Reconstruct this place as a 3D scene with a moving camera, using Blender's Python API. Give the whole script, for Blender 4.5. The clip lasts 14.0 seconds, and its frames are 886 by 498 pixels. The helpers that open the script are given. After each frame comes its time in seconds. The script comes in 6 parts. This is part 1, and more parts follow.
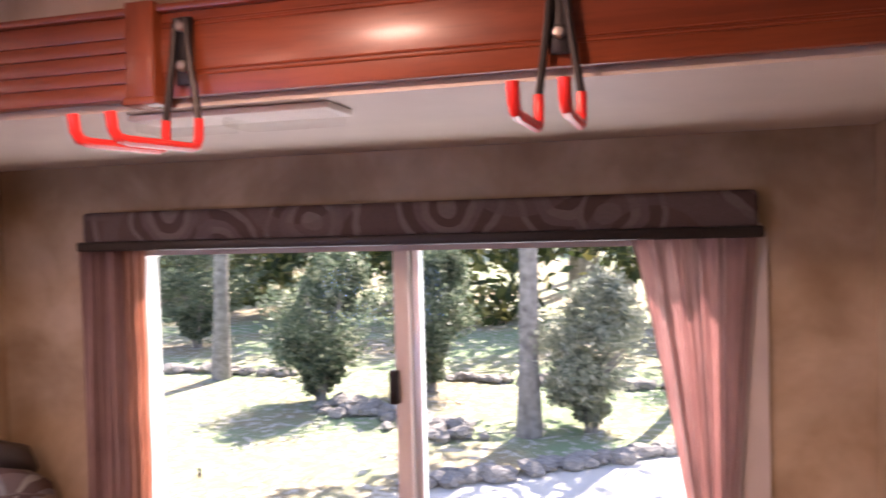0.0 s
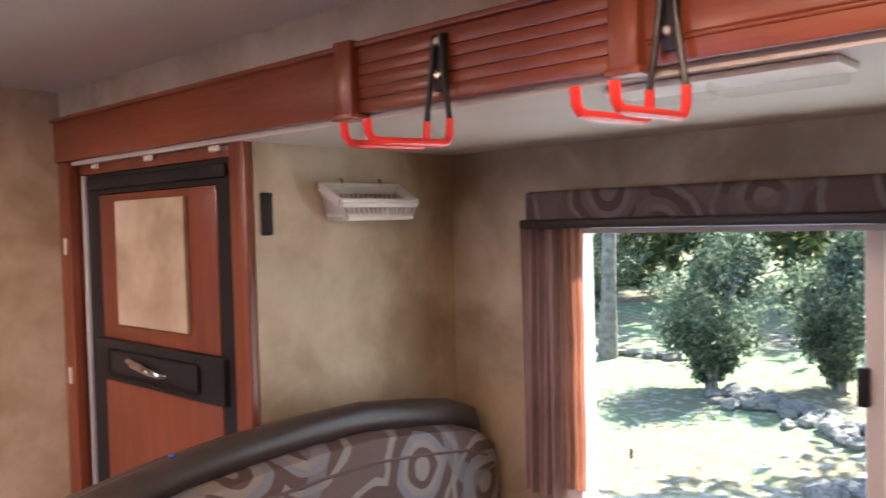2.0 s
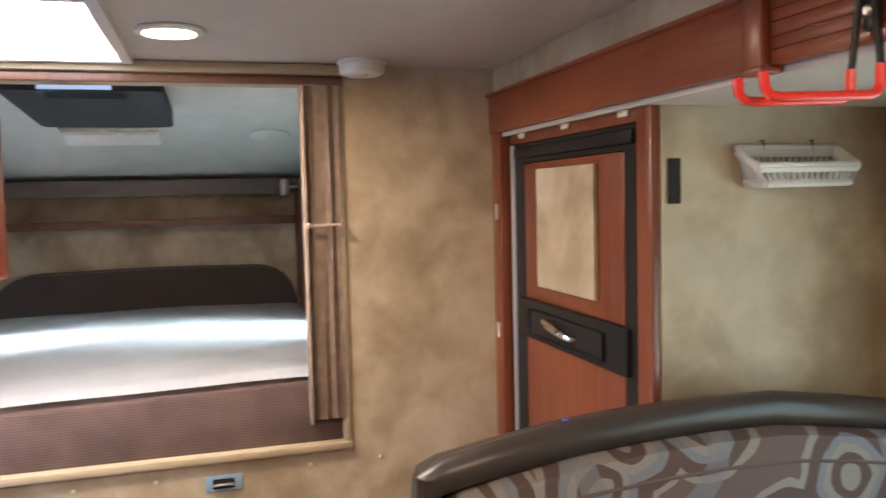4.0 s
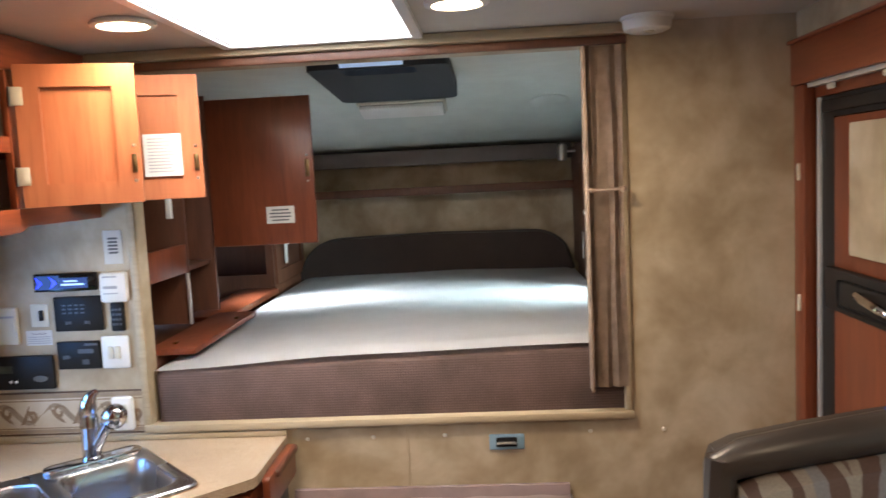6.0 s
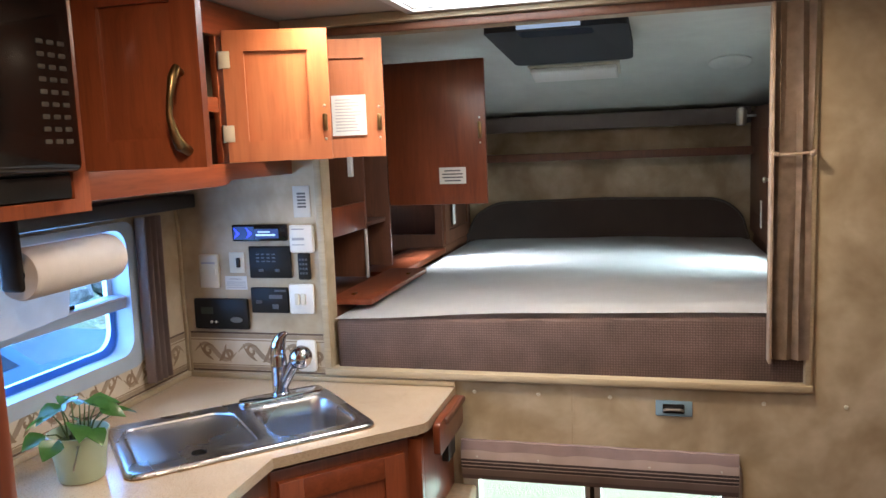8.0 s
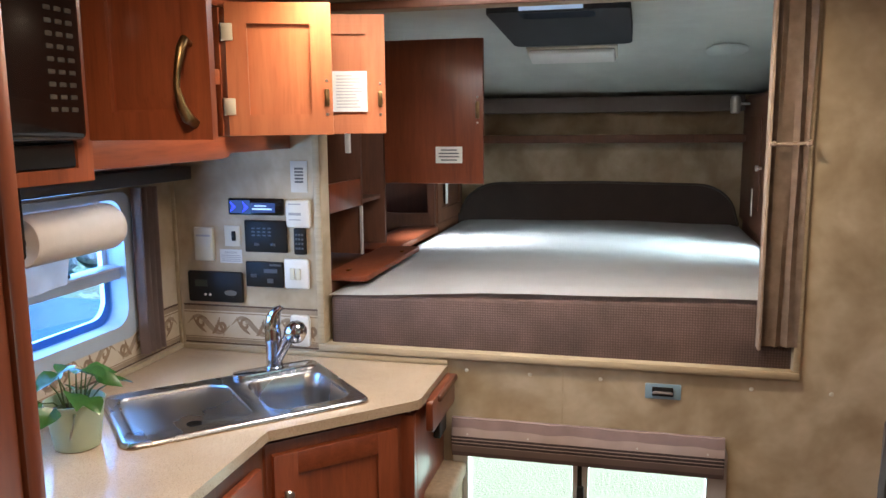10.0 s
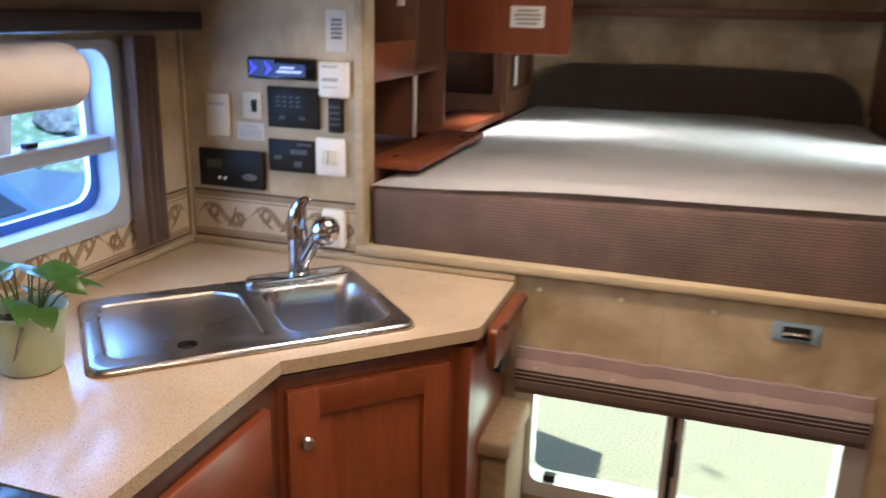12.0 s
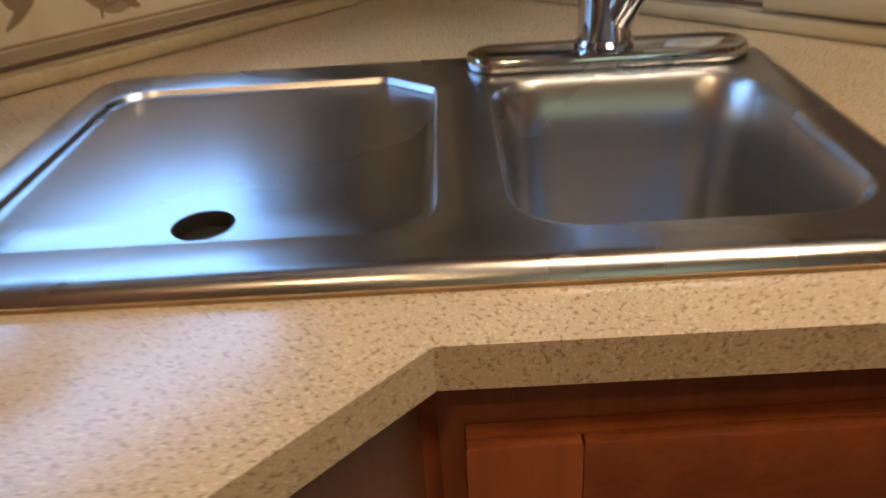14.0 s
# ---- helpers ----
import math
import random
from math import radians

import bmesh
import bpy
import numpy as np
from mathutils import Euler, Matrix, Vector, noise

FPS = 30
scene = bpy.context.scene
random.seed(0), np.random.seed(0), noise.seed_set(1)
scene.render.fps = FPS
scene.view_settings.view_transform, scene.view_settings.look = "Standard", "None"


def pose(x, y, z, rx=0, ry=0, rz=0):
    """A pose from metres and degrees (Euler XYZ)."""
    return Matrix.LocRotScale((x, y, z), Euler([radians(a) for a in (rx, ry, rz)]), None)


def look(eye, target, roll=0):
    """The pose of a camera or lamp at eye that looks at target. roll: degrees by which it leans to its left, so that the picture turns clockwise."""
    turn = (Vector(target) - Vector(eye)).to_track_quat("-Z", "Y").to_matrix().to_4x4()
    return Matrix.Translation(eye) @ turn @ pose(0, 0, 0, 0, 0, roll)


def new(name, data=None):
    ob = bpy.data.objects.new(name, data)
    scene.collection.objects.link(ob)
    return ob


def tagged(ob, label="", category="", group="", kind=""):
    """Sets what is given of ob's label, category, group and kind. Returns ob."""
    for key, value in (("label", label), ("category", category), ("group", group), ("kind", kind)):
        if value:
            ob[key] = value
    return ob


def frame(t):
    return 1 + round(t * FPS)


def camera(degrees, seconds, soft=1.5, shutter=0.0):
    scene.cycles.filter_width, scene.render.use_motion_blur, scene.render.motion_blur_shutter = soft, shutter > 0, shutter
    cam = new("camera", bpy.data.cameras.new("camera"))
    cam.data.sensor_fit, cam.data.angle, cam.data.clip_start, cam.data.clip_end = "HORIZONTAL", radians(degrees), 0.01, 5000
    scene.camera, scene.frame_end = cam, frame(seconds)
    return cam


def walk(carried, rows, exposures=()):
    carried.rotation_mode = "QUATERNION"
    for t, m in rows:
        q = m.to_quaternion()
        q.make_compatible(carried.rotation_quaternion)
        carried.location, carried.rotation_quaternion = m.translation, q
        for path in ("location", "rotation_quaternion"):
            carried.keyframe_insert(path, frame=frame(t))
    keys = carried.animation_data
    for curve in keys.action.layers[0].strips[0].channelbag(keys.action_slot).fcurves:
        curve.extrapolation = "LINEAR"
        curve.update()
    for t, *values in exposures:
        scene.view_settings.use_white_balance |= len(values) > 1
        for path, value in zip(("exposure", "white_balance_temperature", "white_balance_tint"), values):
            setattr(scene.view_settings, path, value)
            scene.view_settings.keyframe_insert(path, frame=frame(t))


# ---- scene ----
cam = camera(58.4, 14.0, shutter=0.5)
PATH = [
    (0, (0.498, 0.486, 1.623), (-0.023, 2.417, 1.577), -1.5),
    (0.5, (0.504, 0.477, 1.62), (-0.297, 2.31, 1.585), -1.2),
    (1, (0.475, 0.475, 1.619), (-0.535, 2.2, 1.552), -1.0),
    (1.5, (0.429, 0.476, 1.617), (-0.752, 2.088, 1.542), -0.9),
    (2, (0.362, 0.481, 1.618), (-0.977, 1.964, 1.55), -1.4),
    (2.5, (0.336, 0.473, 1.614), (-1.127, 1.834, 1.522), -1.9),
    (3, (0.329, 0.494, 1.617), (-1.316, 1.626, 1.487), -1.3),
    (3.5, (0.352, 0.552, 1.623), (-1.473, 1.359, 1.493), -0.8),
    (4, (0.36, 0.588, 1.624), (-1.558, 1.141, 1.492), -1.4),
    (4.2, (0.362, 0.59, 1.628), (-1.577, 1.059, 1.486), -1.7),
    (6.3, (0.327, 0.556, 1.624), (-1.652, 0.353, 1.421), -3.0),
    (6.5, (0.342, 0.547, 1.616), (-1.631, 0.292, 1.408), -3.1),
    (7, (0.361, 0.546, 1.612), (-1.589, 0.158, 1.393), -3.0),
    (7.5, (0.369, 0.545, 1.611), (-1.557, 0.065, 1.371), -2.6),
    (8, (0.373, 0.538, 1.61), (-1.542, 0.021, 1.351), -2.3),
    (10.5, (0.394, 0.504, 1.614), (-1.523, 0.032, 1.293), -0.3),
    (11, (0.381, 0.498, 1.608), (-1.532, 0.021, 1.269), -0.1),
    (11.5, (0.223, 0.44, 1.568), (-1.671, -0.028, 1.131), 0.8),
    (12, (-0.083, 0.337, 1.504), (-1.91, -0.244, 0.934), 1.5),
    (12.5, (-0.359, 0.258, 1.445), (-2.035, -0.632, 0.813), 0.3),
    (13, (-0.684, 0.14, 1.374), (-2.137, -1.061, 0.706), -1.8),
    (13.5, (-0.912, -0.032, 1.227), (-2.213, -1.257, 0.329), -2.7),
    (14, (-1.032, -0.111, 1.118), (-2.251, -1.359, 0.14), -3.9),
]
EXPOSURES = [(0.0, 2.22, 7400, 64), (1.2, 2.04, 7400, 60), (2.0, 2.12, 6700, 40), (3.2, 2.28, 6400, 20), (4.2, 2.30, 6300, 17), (6.3, 1.81, 6400, 14),
             (11.0, 1.68, 6350, 14), (12.0, 1.58, 7300, 20), (12.6, 1.30, 8400, 33), (13.2, 1.24, 8900, 32), (14.0, 1.0, 9000, 14)]
walk(cam, [(t, look(eye, target, roll)) for t, eye, target, roll in PATH], EXPOSURES)

# ---- light ----
world = bpy.data.worlds.new("sky")
scene.world = world
world.use_nodes = True
_wn = world.node_tree.nodes
_bg = next(n for n in _wn if n.type == "BACKGROUND")
_sky = _wn.new("ShaderNodeTexSky")
_sky.sky_type = "NISHITA"
_sky.sun_disc = False
SUN_ELEVATION, SUN_AZIMUTH = 52.0, 18.0
_sky.sun_elevation = radians(SUN_ELEVATION)
_sky.sun_rotation = radians(SUN_AZIMUTH)
world.node_tree.links.new(_sky.outputs[0], _bg.inputs[0])
_bg.inputs[1].default_value = 0.15


def lamp(name, kind, m, power, color=(1, 1, 1), size=0.1, size_y=None, angle=0.0, spread=180.0):
    data = bpy.data.lights.new(name, kind)
    data.energy, data.color = power, color
    if kind == "AREA":
        data.size = size
        data.spread = radians(spread)
        if size_y:
            data.shape, data.size_y = "RECTANGLE", size_y
    elif kind == "SUN":
        data.angle = radians(angle)
    else:
        data.shadow_soft_size = size
    ob = new(name, data)
    ob.matrix_world = m
    return ob


_sd = Vector((math.sin(radians(SUN_AZIMUTH)) * math.cos(radians(SUN_ELEVATION)),
              math.cos(radians(SUN_AZIMUTH)) * math.cos(radians(SUN_ELEVATION)), math.sin(radians(SUN_ELEVATION))))
lamp("sun", "SUN", look(_sd * 50, (0, 0, 0)), 5.0, (1.0, 0.93, 0.82), angle=0.5)

# daylight in the openings
DAY = (0.86, 0.94, 1.0)
lamp("dinette_window_sky", "AREA", look((-0.02, 2.10, 1.28), (-0.02, 0.6, 1.1)), 1.3, DAY, 1.2, 0.62)
lamp("kitchen_window_sky", "AREA", look((-1.15, -1.02, 1.24), (-1.15, 0.5, 1.0)), 4.2, (0.60, 0.80, 1.0), 0.85, 0.36)
lamp("skylight_sky", "AREA", look((-1.45, 0.12, 2.03), (-1.45, 0.12, 0)), 2.05, DAY, 0.6, 0.46)
lamp("front_window_sky", "AREA", look((-1.93, 0.37, 0.52), (0, 0.37, 0.3)), 1.8, DAY, 0.66, 0.26)
lamp("bunk_hatch_sky", "AREA", look((-2.25, 0.25, 2.06), (-2.25, 0.25, 0)), 1.4, (0.60, 0.93, 0.94), 0.4, 0.4)
# Two narrow beams added to lay the bright patches on the mattress.
lamp("mattress_beam_left", "AREA", look((-2.95, -0.93, 1.42), (-2.93, -0.15, 1.115)), 1.5, (0.86, 0.95, 1.0), 0.30, 0.06, spread=32)
lamp("mattress_beam_right", "AREA", look((-2.62, 1.30, 1.44), (-2.85, 0.55, 1.115)), 1.9, (0.68, 0.93, 0.97), 0.42, 0.10, spread=60)
WARM = (1.0, 0.78, 0.52)
# The fourth lamp is added, out of view, to brighten the open cabinet door.
PUCKS = [(-1.43, -0.228, 1.1), (-1.425, 0.515, 2.0), (0.15, 0.92, 1.5), (-0.38, 0.06, 2.6)]
for _x, _y, _p in PUCKS:
    lamp("puck_light", "AREA", look((_x, _y, 1.972), (_x, _y, 0)), _p, WARM, 0.09)


# ---- materials ----
def ramp(nt, stops, fac, interp="LINEAR"):
    r = nt.nodes.new("ShaderNodeValToRGB")
    r.color_ramp.interpolation = interp
    el = r.color_ramp.elements
    while len(el) < len(stops):
        el.new(0.5)
    for e, (p, c) in zip(el, stops):
        e.position, e.color = p, (*c, 1)
    nt.links.new(fac, r.inputs[0])
    return r.outputs[0]


def noise_tex(nt, vec, scale, detail=4.0, rough=0.55, distort=0.0):
    n = nt.nodes.new("ShaderNodeTexNoise")
    n.inputs["Scale"].default_value, n.inputs["Detail"].default_value = scale, detail
    n.inputs["Roughness"].default_value, n.inputs["Distortion"].default_value = rough, distort
    nt.links.new(vec, n.inputs["Vector"])
    return n.outputs["Fac"]


def mix(nt, a, b, fac, mode="MIX"):
    m = nt.nodes.new("ShaderNodeMix")
    m.data_type, m.blend_type = "RGBA", mode
    for sock, v in ((m.inputs[6], a), (m.inputs[7], b), (m.inputs[0], fac)):
        if hasattr(v, "is_output"):
            nt.links.new(v, sock)
        elif isinstance(v, tuple):
            sock.default_value = (*v, 1)
        else:
            sock.default_value = v
    return m.outputs[2]


def mapping(nt, scale=(1, 1, 1), rot=(0, 0, 0), coord="Object"):
    tc, mp = nt.nodes.new("ShaderNodeTexCoord"), nt.nodes.new("ShaderNodeMapping")
    mp.inputs["Scale"].default_value = scale
    mp.inputs["Rotation"].default_value = [radians(a) for a in rot]
    nt.links.new(tc.outputs[coord], mp.inputs["Vector"])
    return mp.outputs[0]


def bump(nt, bsdf, height, strength=0.2, dist=0.002):
    b = nt.nodes.new("ShaderNodeBump")
    b.inputs["Strength"].default_value, b.inputs["Distance"].default_value = strength, dist
    nt.links.new(height, b.inputs["Height"])
    nt.links.new(b.outputs[0], bsdf.inputs["Normal"])


def base(name, color=(0.5, 0.5, 0.5), rough=0.5, metal=0.0):
    m = bpy.data.materials.new(name)
    m.use_nodes = True
    nt = m.node_tree
    b = next(n for n in nt.nodes if n.type == "BSDF_PRINCIPLED")
    b.inputs["Base Color"].default_value = (*color, 1)
    b.inputs["Roughness"].default_value, b.inputs["Metallic"].default_value = rough, metal
    return m, nt, b


def plain(name, color, rough=0.5, metal=0.0, vary=0.12, scale=9.0, grain=180.0, depth=0.15):
    """A painted, plastic or metal surface with slight unevenness and fine grain."""
    m, nt, b = base(name, color, rough, metal)
    v = mapping(nt)
    n1 = noise_tex(nt, v, scale)
    n2 = noise_tex(nt, v, grain, 2)
    dark = tuple(c * (1 - vary) for c in color)
    light = tuple(min(1, c * (1 + vary)) for c in color)
    nt.links.new(ramp(nt, [(0.3, dark), (0.7, light)], n1), b.inputs["Base Color"])
    rr = nt.nodes.new("ShaderNodeMapRange")
    rr.inputs[3].default_value, rr.inputs[4].default_value = max(0.02, rough - 0.07), min(1, rough + 0.07)
    nt.links.new(n1, rr.inputs[0])
    nt.links.new(rr.outputs[0], b.inputs["Roughness"])
    if depth:
        bump(nt, b, n2, depth, 0.0006)
    return m


def wood(name, dark, light, rough=0.35, along="x", scale=1.0, coat=0.2):
    m, nt, b = base(name, light, rough)
    s = {"x": (1.2, 14, 14), "y": (14, 1.2, 14), "z": (14, 14, 1.2)}[along]
    v = mapping(nt, tuple(c * scale for c in s))
    n1 = noise_tex(nt, v, 2.2, 6, 0.6, 0.8)
    n2 = noise_tex(nt, v, 11.0, 3, 0.6, 0.2)
    big = noise_tex(nt, mapping(nt, (2, 2, 2)), 1.6, 2)
    col = ramp(nt, [(0.28, dark), (0.72, light)], n1)
    col = mix(nt, col, tuple(c * 0.72 for c in dark), ramp(nt, [(0.5, (0, 0, 0)), (0.78, (0.5, 0.5, 0.5))], n2))
    col = mix(nt, col, ramp(nt, [(0.3, (0.8, 0.8, 0.8)), (0.7, (1.0, 1.0, 1.0))], big), 1.0, "MULTIPLY")
    nt.links.new(col, b.inputs["Base Color"])
    b.inputs["Coat Weight"].default_value, b.inputs["Coat Roughness"].default_value = coat, 0.18
    bump(nt, b, n2, 0.12, 0.0005)
    return m


def wallpaper(name, dark, mid, light):
    m, nt, b = base(name, mid, 0.55)
    v = mapping(nt)
    n1 = noise_tex(nt, v, 4.6, 4, 0.55, 0.25)
    n2 = noise_tex(nt, v, 17.0, 4, 0.6, 0.3)
    col = ramp(nt, [(0.34, dark), (0.5, mid), (0.66, light)], n1)
    col = mix(nt, col, ramp(nt, [(0.35, (0.86, 0.85, 0.82)), (0.65, (1, 1, 1))], n2), 0.55, "MULTIPLY")
    nt.links.new(col, b.inputs["Base Color"])
    bump(nt, b, noise_tex(nt, v, 320, 2), 0.12, 0.0005)
    return m


def rings(name, c_back, c_a, c_b, c_c, scale=7.0, rough=0.75, plane="yz"):
    """Upholstery woven with overlapping circles."""
    m, nt, b = base(name, c_back, rough)
    tc = nt.nodes.new("ShaderNodeTexCoord")
    sep, com = nt.nodes.new("ShaderNodeSeparateXYZ"), nt.nodes.new("ShaderNodeCombineXYZ")
    nt.links.new(tc.outputs["Object"], sep.inputs[0])
    for i, ax in enumerate(plane):
        nt.links.new(sep.outputs["xyz".index(ax)], com.inputs[i])
    vo = nt.nodes.new("ShaderNodeTexVoronoi")
    vo.voronoi_dimensions = "2D"
    vo.inputs["Scale"].default_value, vo.inputs["Randomness"].default_value = scale, 0.75
    wob = nt.nodes.new("ShaderNodeTexNoise")
    wob.inputs["Scale"].default_value = 9.0
    nt.links.new(com.outputs[0], wob.inputs["Vector"])
    bent = mix(nt, com.outputs[0], wob.outputs["Color"], 0.05)
    nt.links.new(bent, vo.inputs["Vector"])
    d = vo.outputs["Distance"]
    col = ramp(nt, [(0.0, c_c), (0.10, c_a), (0.19, c_c), (0.26, c_b), (0.33, c_a), (0.44, c_c), (0.50, c_back)], d, "CONSTANT")
    vo2 = nt.nodes.new("ShaderNodeTexVoronoi")
    vo2.voronoi_dimensions = "2D"
    vo2.inputs["Scale"].default_value, vo2.inputs["Randomness"].default_value = scale * 0.62, 0.9
    nt.links.new(com.outputs[0], vo2.inputs["Vector"])
    band = ramp(nt, [(0.0, (0, 0, 0)), (0.30, (0.65, 0.65, 0.65)), (0.42, (0, 0, 0))], vo2.outputs["Distance"], "CONSTANT")
    col = mix(nt, col, c_b, band)
    weave = noise_tex(nt, mapping(nt, (1, 1, 1)), 260, 2)
    col = mix(nt, col, ramp(nt, [(0.3, (0.8, 0.8, 0.8)), (0.7, (1, 1, 1))], weave), 1.0, "MULTIPLY")
    nt.links.new(col, b.inputs["Base Color"])
    bump(nt, b, weave, 0.3, 0.001)
    return m


def emit(name, color, strength):
    m, nt, b = base(name, color, 0.4)
    b.inputs["Emission Color"].default_value = (*color, 1)
    b.inputs["Emission Strength"].default_value = strength
    return m


def glass(name, tint=(0.95, 0.97, 0.98), rough=0.0, gloss=0.012):
    m = bpy.data.materials.new(name)
    m.use_nodes = True
    nt = m.node_tree
    nt.nodes.clear()
    out, mx = nt.nodes.new("ShaderNodeOutputMaterial"), nt.nodes.new("ShaderNodeMixShader")
    tr, gl = nt.nodes.new("ShaderNodeBsdfTransparent"), nt.nodes.new("ShaderNodeBsdfGlossy")
    tr.inputs[0].default_value = (*tint, 1)
    gl.inputs["Roughness"].default_value = rough
    mx.inputs[0].default_value = gloss
    nt.links.new(tr.outputs[0], mx.inputs[1])
    nt.links.new(gl.outputs[0], mx.inputs[2])
    nt.links.new(mx.outputs[0], out.inputs[0])
    return m


M_WALL = wallpaper("mottled_tan_wallpaper", (0.325, 0.245, 0.15), (0.45, 0.36, 0.24), (0.57, 0.485, 0.355))
M_CEIL = plain("off_white_ceiling_panel", (0.50, 0.46, 0.40), 0.6, vary=0.05)
M_BUNKCEIL = plain("pale_bunk_lining", (0.56, 0.59, 0.54), 0.6, vary=0.06)
M_CHERRY = wood("cherry_wood", (0.19, 0.040, 0.015), (0.31, 0.076, 0.028), along="x")
M_CHERRY_Z = wood("cherry_wood_upright", (0.20, 0.044, 0.016), (0.33, 0.084, 0.030), along="z")
M_CHERRY_IN = wood("bare_cherry_door_back", (0.37, 0.105, 0.038), (0.50, 0.168, 0.066), 0.5, along="z", scale=0.55, coat=0.05)
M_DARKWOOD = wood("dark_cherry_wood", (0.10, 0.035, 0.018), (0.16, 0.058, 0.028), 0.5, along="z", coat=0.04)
M_BEIGETRIM = wood("light_vinyl_trim", (0.42, 0.33, 0.21), (0.52, 0.42, 0.28), 0.45, along="y", coat=0.0)
M_BLACK = plain("black_plastic", (0.018, 0.017, 0.017), 0.38, vary=0.2)
M_BLACK.node_tree.nodes["Principled BSDF"].inputs["Specular IOR Level"].default_value = 0.12
M_BLACKSTEEL = plain("black_steel", (0.02, 0.02, 0.02), 0.4, 0.3)
M_RED = plain("red_vinyl_coating", (0.80, 0.045, 0.03), 0.32, vary=0.08)
M_WHITE = plain("white_plastic", (0.72, 0.70, 0.66), 0.4, vary=0.04)
M_CREAM = plain("cream_plastic", (0.60, 0.56, 0.45), 0.4, vary=0.04)
M_PAPER = plain("white_label_paper", (0.60, 0.59, 0.56), 0.7, vary=0.05)
M_INK = plain("grey_print", (0.12, 0.12, 0.13), 0.7)
M_CHROME = plain("polished_chrome", (0.62, 0.62, 0.64), 0.10, 1.0, vary=0.04, depth=0.0)
M_STEEL = plain("brushed_stainless_steel", (0.45, 0.445, 0.455), 0.27, 1.0, vary=0.02, scale=3, grain=420, depth=0.0)
M_NICKEL = plain("satin_nickel", (0.55, 0.53, 0.50), 0.3, 1.0)
M_BRASS = plain("antique_brass", (0.20, 0.13, 0.06), 0.35, 1.0, vary=0.35, scale=40)
M_HINGE = plain("pale_plated_steel", (0.58, 0.52, 0.40), 0.4, 0.3)
M_ALU = plain("anodised_aluminium", (0.62, 0.63, 0.64), 0.4, 0.6, vary=0.05)
M_WINFRAME = plain("white_window_frame", (0.62, 0.60, 0.57), 0.42, vary=0.05)
# The kitchen frame is white; blue sky light is put into this colour.
M_WINFRAME_SKY = plain("sky_tinted_window_frame", (0.36, 0.42, 0.48), 0.42, vary=0.06)
M_FLOOR = wood("dark_plank_vinyl", (0.12, 0.07, 0.04), (0.2, 0.12, 0.07), along="x")
M_RINGS = rings("ring_patterned_upholstery", (0.135, 0.09, 0.08), (0.10, 0.06, 0.05), (0.205, 0.205, 0.225), (0.27, 0.245, 0.215), 4.4)
M_RINGS_V = rings("ring_patterned_valance", (0.10, 0.07, 0.062), (0.075, 0.048, 0.043), (0.13, 0.105, 0.10), (0.17, 0.15, 0.14), 5.0, plane="xz")
M_LEATHER = plain("dark_brown_leatherette", (0.045, 0.036, 0.031), 0.36, vary=0.15, grain=260, depth=0.4)
M_CURTAIN = plain("dusty_rose_curtain", (0.50, 0.36, 0.335), 0.85, vary=0.12, grain=300, depth=0.3)
M_GLASS = glass("window_glass", (0.80, 0.95, 0.90), gloss=0.0015)
M_GLASS_BLUE = glass("blue_tinted_glass", (0.46, 0.69, 0.96))
M_GLASS_GREEN = glass("grey_green_tinted_glass", (0.58, 0.68, 0.62))
M_MIRROR = base("mirror_glass", (0.86, 0.84, 0.80), 0.02, 1.0)[0]
M_GREEN = plain("pale_green_painted_tin", (0.42, 0.50, 0.36), 0.4, vary=0.06)
M_SOIL = plain("potting_soil", (0.04, 0.03, 0.02), 0.95, vary=0.4, scale=60, depth=0.5)
M_BLUE_LCD = emit("blue_display", (0.015, 0.02, 1.0), 0.9)
M_LCD_TEXT = emit("display_text", (0.40, 0.55, 1.0), 0.3)
M_PUCK = emit("lit_lamp_lens", (1.0, 0.80, 0.52), 9.0)
M_SKYDOME = emit("daylit_hatch_dome", (0.92, 0.97, 1.0), 2.0)
M_BUNKDOME = emit("daylit_bunk_hatch", (0.45, 0.62, 0.85), 0.14)
M_LENS = glass("clear_lamp_cover", (0.94, 0.93, 0.91), 0.2, 0.05)


# ---- building helpers ----
ORIGIN = {}


def thing(name, label, category, at=(0, 0, 0), group="", kind=""):
    ob = new(name)
    ob.location = at
    ob.empty_display_size = 0.05
    ORIGIN[ob] = Vector(at)
    return tagged(ob, label, category, group, kind)


def smooth_by_angle(me, deg=35):
    me.polygons.foreach_set("use_smooth", [True] * len(me.polygons))
    me.set_sharp_from_angle(angle=radians(deg))


def mesh_of(name, bm, material):
    me = bpy.data.meshes.new(name)
    bmesh.ops.recalc_face_normals(bm, faces=bm.faces)
    bm.to_mesh(me)
    bm.free()
    for m in (material if isinstance(material, (list, tuple)) else [material]):
        me.materials.append(m)
    smooth_by_angle(me)
    return me


def part(name, bm, material, parent, label=""):
    """One mesh under a thing or a part; bm is in the world's metres."""
    o = ORIGIN[parent]
    bmesh.ops.translate(bm, verts=bm.verts, vec=-o)
    ob = new(name, mesh_of(name, bm, material))
    ob.parent = parent
    ORIGIN[ob] = o
    return tagged(ob, label)


def solo(name, bm, material, label, category, kind="", group=""):
    ob = new(name, mesh_of(name, bm, material))
    ORIGIN[ob] = Vector((0, 0, 0))
    return tagged(ob, label, category, group, kind)


